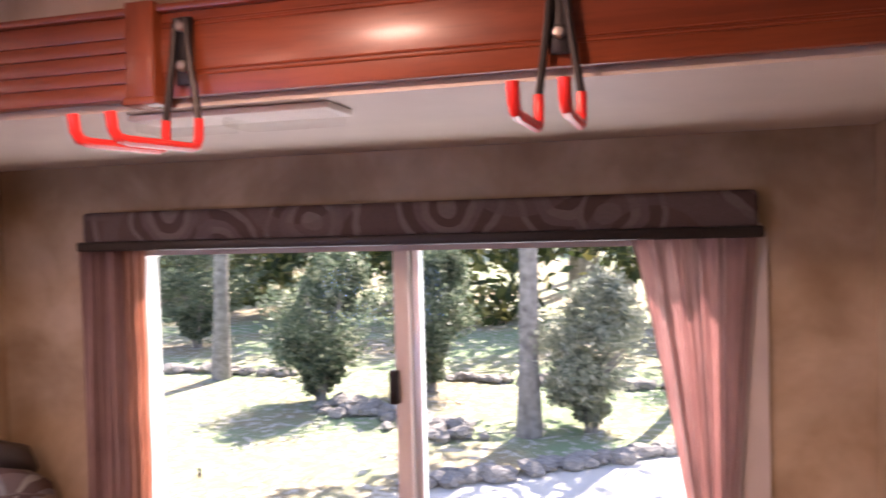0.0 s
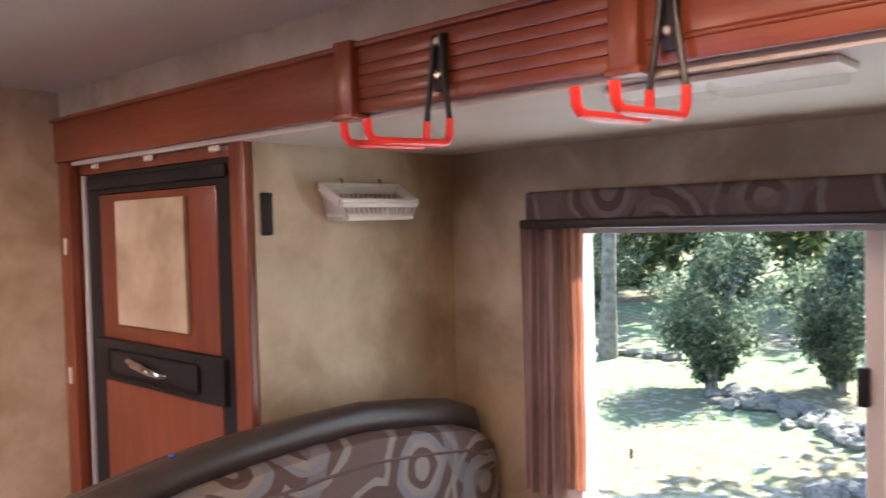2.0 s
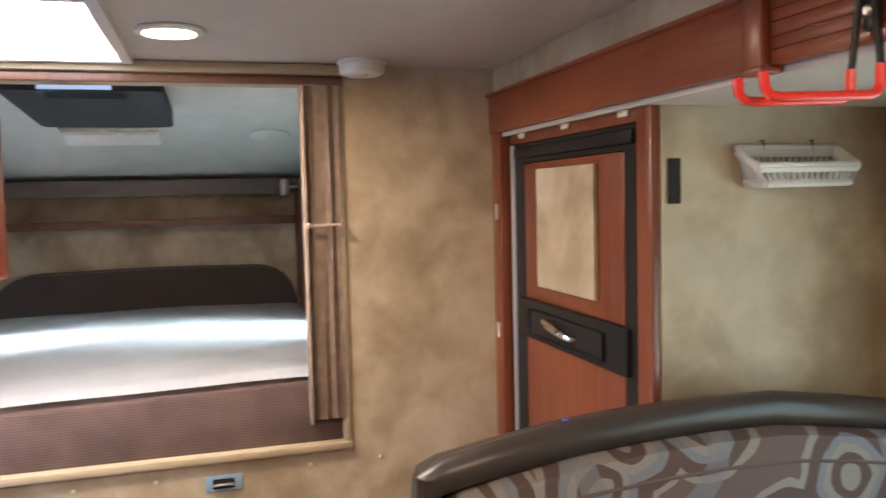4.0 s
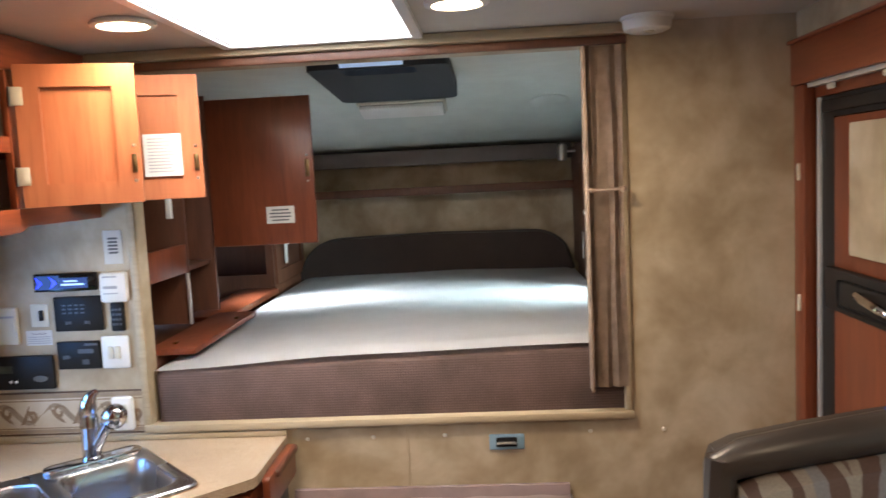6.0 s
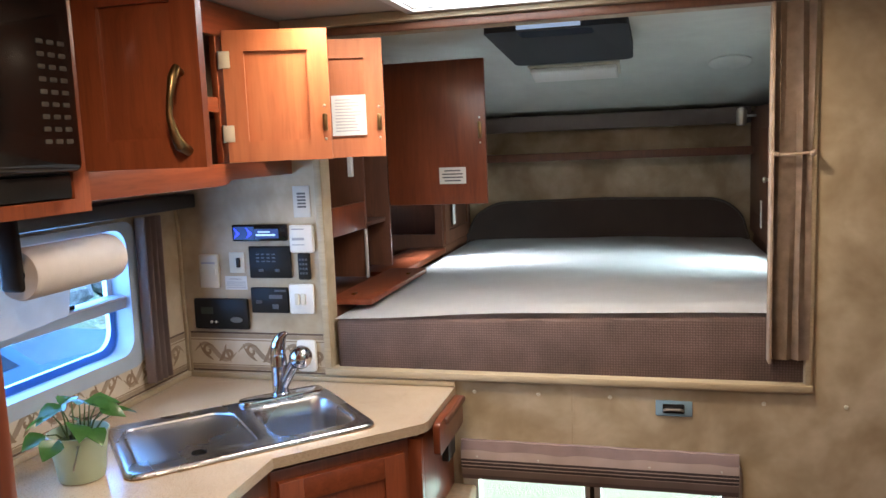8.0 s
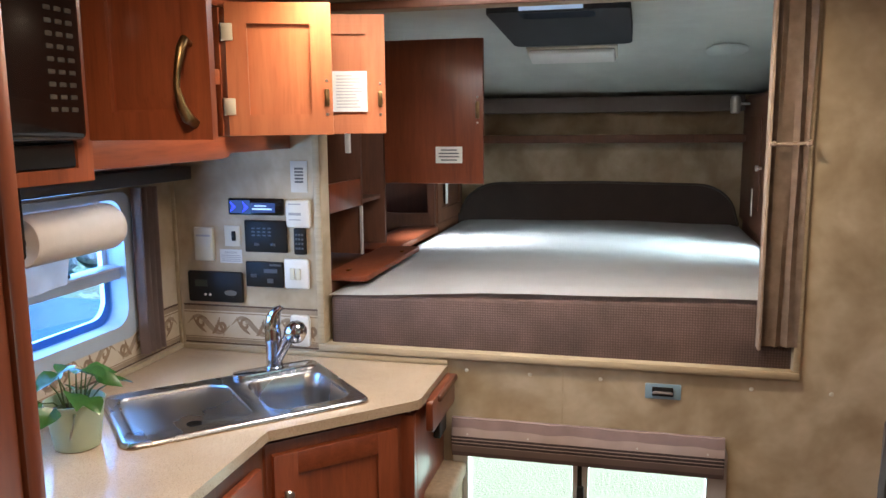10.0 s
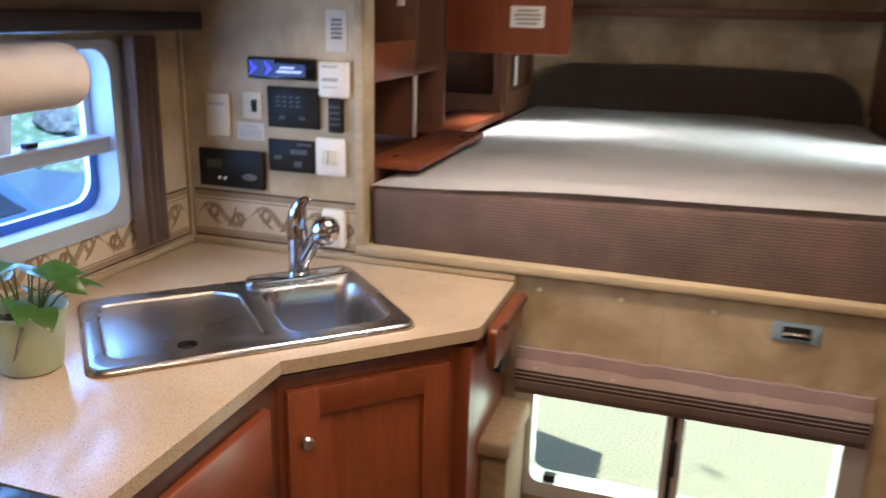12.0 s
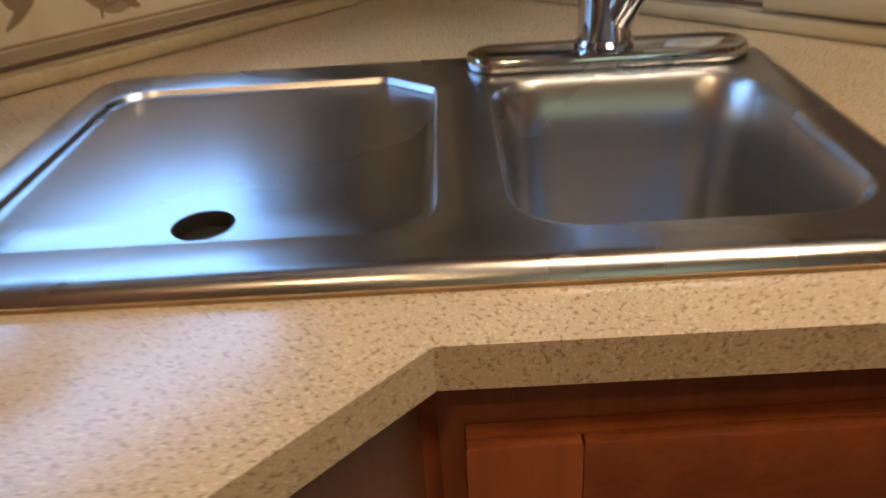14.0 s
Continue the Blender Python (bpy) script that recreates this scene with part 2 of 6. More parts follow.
def box(x0, x1, y0, y1, z0, z1, bevel=0.0, seg=2, bm=None, m=None):
    bm = bm or bmesh.new()
    got = bmesh.ops.create_cube(bm, size=1.0)["verts"]
    for v in got:
        v.co = Vector(((x0 + x1) / 2 + v.co.x * (x1 - x0), (y0 + y1) / 2 + v.co.y * (y1 - y0), (z0 + z1) / 2 + v.co.z * (z1 - z0)))
    if bevel:
        es = list({e for v in got for e in v.link_edges})
        r = bmesh.ops.bevel(bm, geom=es, offset=bevel, segments=seg, profile=0.5, affect="EDGES")
        got = list({v for v in got if v.is_valid} | set(r["verts"]))
    if m is not None:
        bmesh.ops.transform(bm, matrix=m, verts=got)
    return bm


def prism(pts, lo, hi, axis="z", bevel=0.0, bm=None):
    """A polygon drawn in the two axes other than axis, drawn out from lo to hi."""
    bm = bm or bmesh.new()

    def co(a, b, h):
        return {"z": (a, b, h), "y": (a, h, b), "x": (h, a, b)}[axis]
    lower = [bm.verts.new(co(a, b, lo)) for a, b in pts]
    upper = [bm.verts.new(co(a, b, hi)) for a, b in pts]
    fs = [bm.faces.new(lower), bm.faces.new(upper)]
    for i in range(len(pts)):
        j = (i + 1) % len(pts)
        fs.append(bm.faces.new((lower[i], lower[j], upper[j], upper[i])))
    if bevel:
        es = [e for f in fs[:2] for e in f.edges]
        bmesh.ops.recalc_face_normals(bm, faces=fs)
        bmesh.ops.bevel(bm, geom=list(set(es)), offset=bevel, segments=2, profile=0.5, affect="EDGES")
    return bm


def tube(pts, r, seg=10, bm=None, caps=True):
    """A round bar along a line of points; r may be a list of radii."""
    bm = bm or bmesh.new()
    pts = [Vector(p) for p in pts]
    rs = r if isinstance(r, (list, tuple)) else [r] * len(pts)
    prev, rows = None, []
    for i, p in enumerate(pts):
        d = (pts[min(i + 1, len(pts) - 1)] - pts[max(i - 1, 0)]).normalized()
        if prev is None:
            up = Vector((0, 0, 1)) if abs(d.z) < 0.9 else Vector((1, 0, 0))
            prev = d.cross(up).normalized()
        side = (prev - d * prev.dot(d)).normalized()
        prev, up = side, d.cross(side)
        rows.append([bm.verts.new(p + (side * math.cos(a) + up * math.sin(a)) * rs[i])
                     for a in (2 * math.pi * k / seg for k in range(seg))])
    for a, b in zip(rows, rows[1:]):
        for k in range(seg):
            bm.faces.new((a[k], a[(k + 1) % seg], b[(k + 1) % seg], b[k]))
    if caps:
        bm.faces.new(rows[0])
        bm.faces.new(rows[-1])
    return bm


def lathe(profile, at, seg=32, bm=None, m=None):
    """A turned shape from (radius, height) pairs."""
    bm = bm or bmesh.new()
    rows = []
    for r, h in profile:
        rows.append([bm.verts.new((r * math.cos(2 * math.pi * k / seg), r * math.sin(2 * math.pi * k / seg), h)) for k in range(seg)])
    for a, b in zip(rows, rows[1:]):
        for k in range(seg):
            bm.faces.new((a[k], a[(k + 1) % seg], b[(k + 1) % seg], b[k]))
    if profile[0][0] > 1e-4:
        bm.faces.new(rows[0])
    if profile[-1][0] > 1e-4:
        bm.faces.new(rows[-1])
    vs = [v for row in rows for v in row]
    bmesh.ops.transform(bm, matrix=(m or Matrix.Translation(at)), verts=vs)
    bmesh.ops.remove_doubles(bm, verts=vs, dist=1e-5)
    return bm


def arc(cx, cy, r, a0, a1, n):
    return [(cx + r * math.cos(radians(a0 + (a1 - a0) * i / n)), cy + r * math.sin(radians(a0 + (a1 - a0) * i / n))) for i in range(n + 1)]


def rounded(x0, x1, y0, y1, r, n=5):
    return (arc(x1 - r, y1 - r, r, 0, 90, n) + arc(x0 + r, y1 - r, r, 90, 180, n)
            + arc(x0 + r, y0 + r, r, 180, 270, n) + arc(x1 - r, y0 + r, r, 270, 360, n))


def ring(outer, inner, lo, hi, axis="z", bm=None):
    """A flat frame between two outlines with the same number of points."""
    bm = bm or bmesh.new()

    def co(a, b, h):
        return {"z": (a, b, h), "y": (a, h, b), "x": (h, a, b)}[axis]
    rows = [[bm.verts.new(co(a, b, h)) for a, b in line] for line, h in ((outer, lo), (outer, hi), (inner, hi), (inner, lo))]
    n = len(outer)
    for q in range(4):
        a, b = rows[q], rows[(q + 1) % 4]
        for k in range(n):
            bm.faces.new((a[k], a[(k + 1) % n], b[(k + 1) % n], b[k]))
    return bm


def slab(axis, lo, hi, u, v, holes=()):
    """A wall, floor or ceiling of real thickness with openings through it. u, v: its reach along the other two axes in order."""
    bm = bmesh.new()
    us = sorted({*u, *[a for h in holes for a in h[:2]]})
    vs = sorted({*v, *[a for h in holes for a in h[2:]]})

    def co(a, b, h):
        return {"z": (a, b, h), "y": (a, h, b), "x": (h, a, b)}[axis]

    def solid(i, j):
        if not (0 <= i < len(us) - 1 and 0 <= j < len(vs) - 1):
            return False
        a, b = (us[i] + us[i + 1]) / 2, (vs[j] + vs[j + 1]) / 2
        return not any(h[0] < a < h[1] and h[2] < b < h[3] for h in holes)
    made = {}

    def vert(a, b, h):
        key = (a, b, h)
        if key not in made:
            made[key] = bm.verts.new(co(*key))
        return made[key]
    for i in range(len(us) - 1):
        for j in range(len(vs) - 1):
            if not solid(i, j):
                continue
            a0, a1, b0, b1 = us[i], us[i + 1], vs[j], vs[j + 1]
            for h in (lo, hi):
                bm.faces.new((vert(a0, b0, h), vert(a1, b0, h), vert(a1, b1, h), vert(a0, b1, h)))
            for di, dj, p, q in ((-1, 0, (a0, b0), (a0, b1)), (1, 0, (a1, b0), (a1, b1)), (0, -1, (a0, b0), (a1, b0)), (0, 1, (a0, b1), (a1, b1))):
                if not solid(i + di, j + dj):
                    bm.faces.new((vert(*p, lo), vert(*q, lo), vert(*q, hi), vert(*p, hi)))
    return bm


def structure(name, bm, material, label, category):
    return solo(name, bm, material, label, category, kind="structure")


# ---- the shell ----
FRONT, KITCHEN, FASCIA, FRIDGE, SLIDE_END, SLIDE_WALL = -1.834, -0.93, 1.366, 1.41, -1.0, 2.03
CEIL, SLIDE_CEIL, BUNK_END = 1.99, 1.79, -3.82
structure("floor", slab("z", -0.06, 0.0, (-1.90, 1.75), (-1.0, 1.46)), M_FLOOR, "dark wood-look vinyl camper floor", "floor")
structure("ceiling", slab("z", CEIL, CEIL + 0.05, (-1.834, 1.75), (-1.0, 1.46), [(-1.78, -1.16, -0.105, 0.39)]), M_CEIL,
          "off-white smooth camper ceiling", "ceiling")
structure("wall_front", slab("x", FRONT - 0.06, FRONT, (-1.0, 1.46), (0.0, 1.99),
          [(-0.425, 0.918, 0.935, 1.935), (0.0, 0.745, 0.36, 0.70)]), M_WALL,
          "mottled tan wallpapered wall round the bunk opening", "wall")
structure("wall_kitchen", slab("y", KITCHEN - 0.07, KITCHEN, (-1.834, 1.75), (0.0, 1.99), [(-1.59, -0.70, 1.03, 1.42)]), M_WALL,
          "mottled tan wallpapered wall behind the kitchen", "wall")
structure("wall_rear", slab("x", 1.75, 1.81, (-1.0, 1.46), (0.0, 1.99)), M_WALL, "mottled tan wallpapered rear wall", "wall")
structure("wall_side_rear", slab("y", FASCIA, FASCIA + 0.06, (0.92, 1.75), (0.0, 1.99)), M_WALL,
          "mottled tan wallpapered side wall behind the slide-out", "wall")
structure("wall_over_slide", slab("y", 1.385, 1.445, (-1.834, 0.92), (1.832, 1.99)), M_WALL,
          "mottled tan wallpapered strip over the slide-out fascia", "wall")
structure("wall_slide_end", slab("x", SLIDE_END - 0.05, SLIDE_END, (FRIDGE + 0.012, SLIDE_WALL), (0.0, SLIDE_CEIL)), M_WALL,
          "mottled tan wallpapered end wall of the slide-out", "wall")
structure("wall_slide_back", slab("y", SLIDE_WALL, SLIDE_WALL + 0.05, (-1.90, 0.92), (0.0, SLIDE_CEIL), [(-0.66, 0.66, 0.90, 1.60)]), M_WALL,
          "mottled tan wallpapered window wall of the slide-out", "wall")
structure("wall_slide_rear", slab("x", 0.87, 0.92, (1.445, SLIDE_WALL), (0.0, SLIDE_CEIL)), M_WALL,
          "mottled tan wallpapered rear wall of the slide-out", "wall")
structure("ceiling_slide", slab("z", SLIDE_CEIL, SLIDE_CEIL + 0.04, (-1.90, 0.92), (1.386, SLIDE_WALL + 0.05)), M_CEIL,
          "off-white smooth slide-out ceiling", "ceiling")
# Added out of view to keep sunlight from leaking in behind the refrigerator.
structure("wall_slide_front", slab("x", -1.90, -1.85, (1.46, SLIDE_WALL), (0.02, SLIDE_CEIL)), M_WALL, "unseen wallpapered closing wall behind the refrigerator", "wall")
structure("floor_slide", slab("z", -0.06, 0.02, (-1.9, 0.92), (1.46, SLIDE_WALL + 0.05)), M_FLOOR, "dark wood-look vinyl slide-out floor", "floor")
structure("camper_base", slab("z", -0.98, -0.062, (-1.85, 1.75), (-0.95, 1.40)), M_DARKWOOD, "plain dark base under the camper floor", "base")
# bunk nook over the cab
structure("floor_bunk", slab("z", 0.86, 0.925, (BUNK_END - 0.06, FRONT - 0.06), (-0.98, 1.36)), M_DARKWOOD, "dark plywood bunk deck", "floor")
structure("ceiling_bunk", prism([(FRONT - 0.06, 1.985), (-2.9, 1.968), (BUNK_END - 0.06, 1.725), (BUNK_END - 0.06, 1.775), (-2.9, 2.018), (FRONT - 0.06, 2.035)],
          -0.98, 1.36, "y"), M_BUNKCEIL, "pale smooth lining over the bunk", "ceiling")
structure("wall_bunk_end", slab("x", BUNK_END - 0.06, BUNK_END, (-0.98, 1.36), (0.925, 1.76)), M_WALL, "mottled wallpapered wall at the head of the bunk", "wall")
structure("wall_bunk_left", slab("y", -0.98, -0.92, (BUNK_END, FRONT - 0.06), (0.925, 1.99), [(-3.2, -2.7, 1.28, 1.55)]), M_DARKWOOD, "dark panelled side wall of the bunk", "wall")
structure("wall_bunk_right", slab("y", 1.30, 1.36, (BUNK_END, FRONT - 0.06), (0.925, 1.99), [(-2.85, -2.25, 1.26, 1.55)]), M_WALL, "mottled side wall of the bunk with a window", "wall")

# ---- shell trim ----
# For the fridge and bunk doors, weaker light is put into this darker cherry.
M_CHERRY_DK = wood("darker_cherry_wood", (0.15, 0.034, 0.014), (0.24, 0.062, 0.024), along="z")
structure("trim_bunk_sill", box(FRONT - 0.05, FRONT + 0.016, -0.445, 0.938, 0.922, 0.944, 0.004), M_BEIGETRIM, "light wood-look sill under the bunk opening", "trim")
structure("trim_bunk_left", box(FRONT, FRONT + 0.010, -0.447, -0.424, 0.945, 1.935, 0.003), M_BEIGETRIM, "light wood-look edging of the bunk opening", "trim")
structure("trim_bunk_right", box(FRONT, FRONT + 0.010, 0.919, 0.937, 0.945, 1.935, 0.003), M_BEIGETRIM, "light wood-look edging of the bunk opening", "trim")
structure("trim_curtain_track", box(FRONT - 0.03, FRONT + 0.012, -0.446, 0.944, 1.936, 1.958, 0.003), M_DARKWOOD, "brown curtain track over the bunk opening", "trim")
structure("trim_cornice", box(FRONT, FRONT + 0.030, -0.52, 0.96, 1.960, 1.989, 0.006), M_BEIGETRIM, "light cornice strip along the ceiling", "trim")
structure("trim_kitchen_corner", box(FRONT + 0.003, FRONT + 0.012, KITCHEN + 0.001, KITCHEN + 0.012, 0.92, 1.47, 0.002), M_BEIGETRIM, "thin light corner strip", "trim")


def slide_fascia():
    f = thing("slide_out_fascia", "cherry wood fascia board with fluted blocks over the slide-out", "fascia", (-0.45, 1.38, 1.80), kind="structure")
    part("board", box(-1.834, 0.92, 1.368, 1.384, 1.80, 1.908, 0.003), M_CHERRY, f)
    part("cap_moulding", box(-1.834, 0.92, 1.358, 1.384, 1.906, 1.916, 0.003), M_CHERRY, f)
    for x0, x1 in ((-0.661, -0.617), (-0.143, -0.101)):
        part("post", box(x0, x1, 1.350, 1.384, 1.794, 1.920, 0.004), M_CHERRY_Z, f)
        part("post_foot", box(x0 - 0.004, x1 + 0.004, 1.346, 1.384, 1.790, 1.800, 0.002), M_CHERRY_Z, f)
    for z0, z1 in ((1.801, 1.8208), (1.8222, 1.8388), (1.8402, 1.8598), (1.8612, 1.8778), (1.8792, 1.904)):
        part("flute_slat", box(-0.616, -0.144, 1.3648, 1.370, z0, z1, 0.0012), M_CHERRY, f)
    for z in (1.826, 1.832, 1.888, 1.894):
        part("bead", tube([(-0.10, 1.3675, z), (0.92, 1.3675, z)], 0.0017, 6), M_CHERRY, f)
    part("stile", box(-1.834, -1.768, 1.376, 1.409, 0.02, 1.80, 0.003), M_CHERRY_DK, f, "upright cherry stile beside the refrigerator")
    for z in (1.577, 1.232):
        part("hinge_plate", box(-1.803, -1.79, 1.370, 1.377, z - 0.022, z + 0.022, 0.002), M_CREAM, f)


slide_fascia()


def wall_hook(x):
    h = thing("utility_hook", "black steel double wall hook with red coated prongs", "hook", (x, 1.36, 1.75), group="hooks on the fascia")
    y = 1.360
    part("back_plate", box(x - 0.012, x + 0.012, y - 0.004, y + 0.006, 1.812, 1.897, 0.004), M_BLACKSTEEL, h)
    for s in (-1, 1):
        part("leg", tube([(x + s * 0.007, y - 0.006, 1.893), (x + s * 0.011, y - 0.008, 1.85), (x + s * 0.023, y - 0.009, 1.765)], 0.0045, 8), M_BLACKSTEEL, h)
        px = x + s * 0.023
        part("prong", tube([(px, y - 0.009, 1.768), (px, y - 0.010, 1.744), (px, y - 0.016, 1.734), (px, y - 0.026, 1.731), (px, y - 0.148, 1.727),
                            (px, y - 0.163, 1.729), (px, y - 0.170, 1.737), (px, y - 0.173, 1.755)], 0.0060, 10), M_RED, h, "bright red vinyl-coated prong")
    for z in (1.884, 1.835):
        part("bolt", lathe([(0.0075, 0), (0.0075, 0.004), (0.005, 0.007), (0.0, 0.0075)], None, 12,
                           m=Matrix.Translation((x, y - 0.004, z)) @ Matrix.Rotation(radians(90), 4, "X")), M_NICKEL, h)


for _x in (0.40, -0.064, -0.427):
    wall_hook(_x)


# ---- the slide-out ----
def dinette_window():
    w = thing("window_1", "white sliding window with two panes and a black latch", "window", (0, SLIDE_WALL, 0.9), kind="structure")
    y0, y1 = SLIDE_WALL - 0.012, SLIDE_WALL + 0.05
    part("frame", ring(rounded(-0.69, 0.69, 0.87, 1.63, 0.03, 3), rounded(-0.612, 0.635, 0.925, 1.585, 0.015, 3), y0, y1, "y"), M_WINFRAME, w)
    part("mullion", box(-0.024, 0.010, y0 + 0.002, y1 - 0.01, 0.925, 1.585, 0.004), M_WINFRAME, w)
    part("sliding_stile", box(0.012, 0.028, y0 + 0.016, y1 - 0.016, 0.925, 1.585, 0.003), M_ALU, w)
    part("latch", box(-0.034, -0.014, y0 - 0.014, y0 + 0.004, 1.272, 1.342, 0.004), M_BLACK, w, "black plastic sash latch")
    for a, b, y in ((-0.612, -0.024, y1 - 0.022), (0.028, 0.635, y1 - 0.030)):
        g = part("pane", box(a, b, y, y + 0.004, 0.925, 1.585), M_GLASS, w)
        g.visible_shadow = False
    part("sticker", box(-0.512, -0.505, y1 - 0.026, y1 - 0.0235, 1.08, 1.102), M_BLACK, w)


dinette_window()


def sheet(xs, zs, fy, thick=0.004):
    """Hanging cloth: xs(u, v), zs(v) and fy(u, v) give its folds; u runs across, v down from 0 to 1."""
    bm = bmesh.new()
    n, k = 72, 18
    grid = [[bm.verts.new((xs(i / n, j / k), fy(i / n, j / k), zs(j / k))) for i in range(n + 1)] for j in range(k + 1)]
    fs = [bm.faces.new((grid[j][i], grid[j][i + 1], grid[j + 1][i + 1], grid[j + 1][i])) for j in range(k) for i in range(n)]
    bmesh.ops.solidify(bm, geom=fs, thickness=thick)
    return bm


def dinette_curtains():
    c = thing("curtain", "dusty rose window curtain gathered beside the window", "curtain", (-0.71, 1.99, 1.0), group="dinette curtains")
    part("cloth", sheet(lambda u, v: -0.757 + 0.107 * u, lambda v: 1.605 - 0.63 * v,
                        lambda u, v: 1.995 + 0.012 * math.sin(u * 21) + 0.004 * math.sin(u * 55 + v * 3)), M_CURTAIN, c)
    # Extra sheet for the curtain's inner edge; sunlight is put into its warmer colour.
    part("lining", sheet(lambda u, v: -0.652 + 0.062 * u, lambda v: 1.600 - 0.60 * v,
                         lambda u, v: 2.004 + 0.004 * math.sin(u * 18) + 0.0016 * math.sin(v * 130 + u)), M_CURTAIN_LIT, c, "thin sheet coloured as the curtain's sunlit inner edge")
    c = thing("curtain", "dusty rose curtain drawn back in long folds", "curtain", (0.58, 1.99, 1.0), group="dinette curtains")

    def lean(v):
        return 0.45 + 0.115 * min(1.0, v * 1.1) ** 0.85
    part("cloth", sheet(lambda u, v: lean(v) + (0.672 - 0.055 * v - lean(v)) * u, lambda v: 1.605 - 0.70 * v,
                        lambda u, v: 1.992 + (0.016 - 0.005 * v) * math.sin(u * 26 + 0.6 * math.sin(v * 4)) + 0.005 * math.sin(u * 61 + v * 2)), M_CURTAIN, c)


M_CURTAIN_LIT = plain("sunlit_curtain_edge", (0.55, 0.34, 0.25), 0.8, vary=0.15, grain=300)
dinette_curtains()


M_LEATHER_DK = plain("near_black_leatherette", (0.016, 0.013, 0.012), 0.45, vary=0.15, grain=260, depth=0.3)


def valance():
    v = thing("window_valance", "padded valance in ring-patterned brown fabric with a dark lower band", "valance", (0, 2.0, 1.6), kind="structure")
    part("padded_box", box(-0.727, 0.672, 1.968, SLIDE_WALL - 0.002, 1.612, 1.682, 0.010, 3), M_RINGS_V, v)
    part("lower_band", box(-0.735, 0.680, 1.958, SLIDE_WALL - 0.002, 1.597, 1.618, 0.005), M_LEATHER_DK, v, "dark leatherette band")


valance()


def slide_lamp():
    l = thing("ceiling_lamp", "clear-covered twin ceiling lamp, unlit, in the slide-out", "lamp", (-0.1, 1.50, 1.79))
    part("base_plate", box(-0.185, 0.106, 1.408, 1.492, 1.780, 1.7895, 0.003), M_WHITE, l)
    for a, b in ((-0.180, -0.060), (-0.048, 0.099)):
        part("lens", box(a, b, 1.413, 1.488, 1.766, 1.7805, 0.006, 3), M_LENS, l, "clear ribbed lens")


slide_lamp()


def refrigerator():
    f = thing("refrigerator", "black framed refrigerator with cherry door panels, closed", "refrigerator", (-1.4, 1.45, 0.02))
    y = FRIDGE
    part("body", box(-1.735, -1.060, y + 0.031, y + 0.55, 0.40, 1.762, 0.004), M_BLACK, f)
    part("frame", ring([(-1.735, 0.42), (-1.060, 0.42), (-1.060, 1.762), (-1.735, 1.762)], [(-1.662, 0.5), (-1.114, 0.5), (-1.114, 1.710), (-1.662, 1.710)],
                       y - 0.002, y + 0.03, "y"), M_BLACK, f)
    part("top_rail", box(-1.715, -1.070, y - 0.014, y - 0.002, 1.722, 1.752, 0.006), M_BLACK, f)
    part("edge_strip", box(-1.750, -1.7355, y - 0.010, y + 0.03, 0.42, 1.762, 0.003), M_ALU, f, "thin aluminium edge strip")
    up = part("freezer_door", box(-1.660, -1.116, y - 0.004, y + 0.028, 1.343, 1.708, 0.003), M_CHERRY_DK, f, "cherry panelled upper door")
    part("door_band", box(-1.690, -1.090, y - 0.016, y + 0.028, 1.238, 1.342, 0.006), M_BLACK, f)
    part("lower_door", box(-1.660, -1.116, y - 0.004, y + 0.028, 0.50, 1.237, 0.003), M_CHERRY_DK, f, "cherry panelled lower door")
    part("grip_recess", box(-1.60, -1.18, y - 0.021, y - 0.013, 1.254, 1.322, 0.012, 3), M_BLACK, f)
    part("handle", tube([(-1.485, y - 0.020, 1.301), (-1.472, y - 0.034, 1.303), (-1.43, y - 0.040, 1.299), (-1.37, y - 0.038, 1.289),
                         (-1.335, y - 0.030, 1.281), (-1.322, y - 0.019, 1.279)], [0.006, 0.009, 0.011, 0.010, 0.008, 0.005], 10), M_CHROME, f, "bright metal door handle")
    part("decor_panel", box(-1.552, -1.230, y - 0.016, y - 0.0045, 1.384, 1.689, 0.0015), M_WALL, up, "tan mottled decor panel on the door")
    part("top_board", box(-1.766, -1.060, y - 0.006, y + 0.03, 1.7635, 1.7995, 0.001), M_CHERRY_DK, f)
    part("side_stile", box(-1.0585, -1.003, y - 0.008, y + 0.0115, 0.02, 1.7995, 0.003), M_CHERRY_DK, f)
    for x in (-1.660, -1.384, -1.104):
        part("catch", box(x - 0.022, x + 0.022, y - 0.014, y - 0.0065, 1.776, 1.797, 0.005, 3), M_CREAM, f, "small cream plastic catch")


refrigerator()
M_SLOT = plain("matt_black_plastic", (0.012, 0.011, 0.011), 0.8)
solo("wall_slot", box(SLIDE_END, SLIDE_END + 0.006, 1.436, 1.463, 1.599, 1.687, 0.002), M_SLOT, "narrow black plastic slot plate on the wall", "plate")


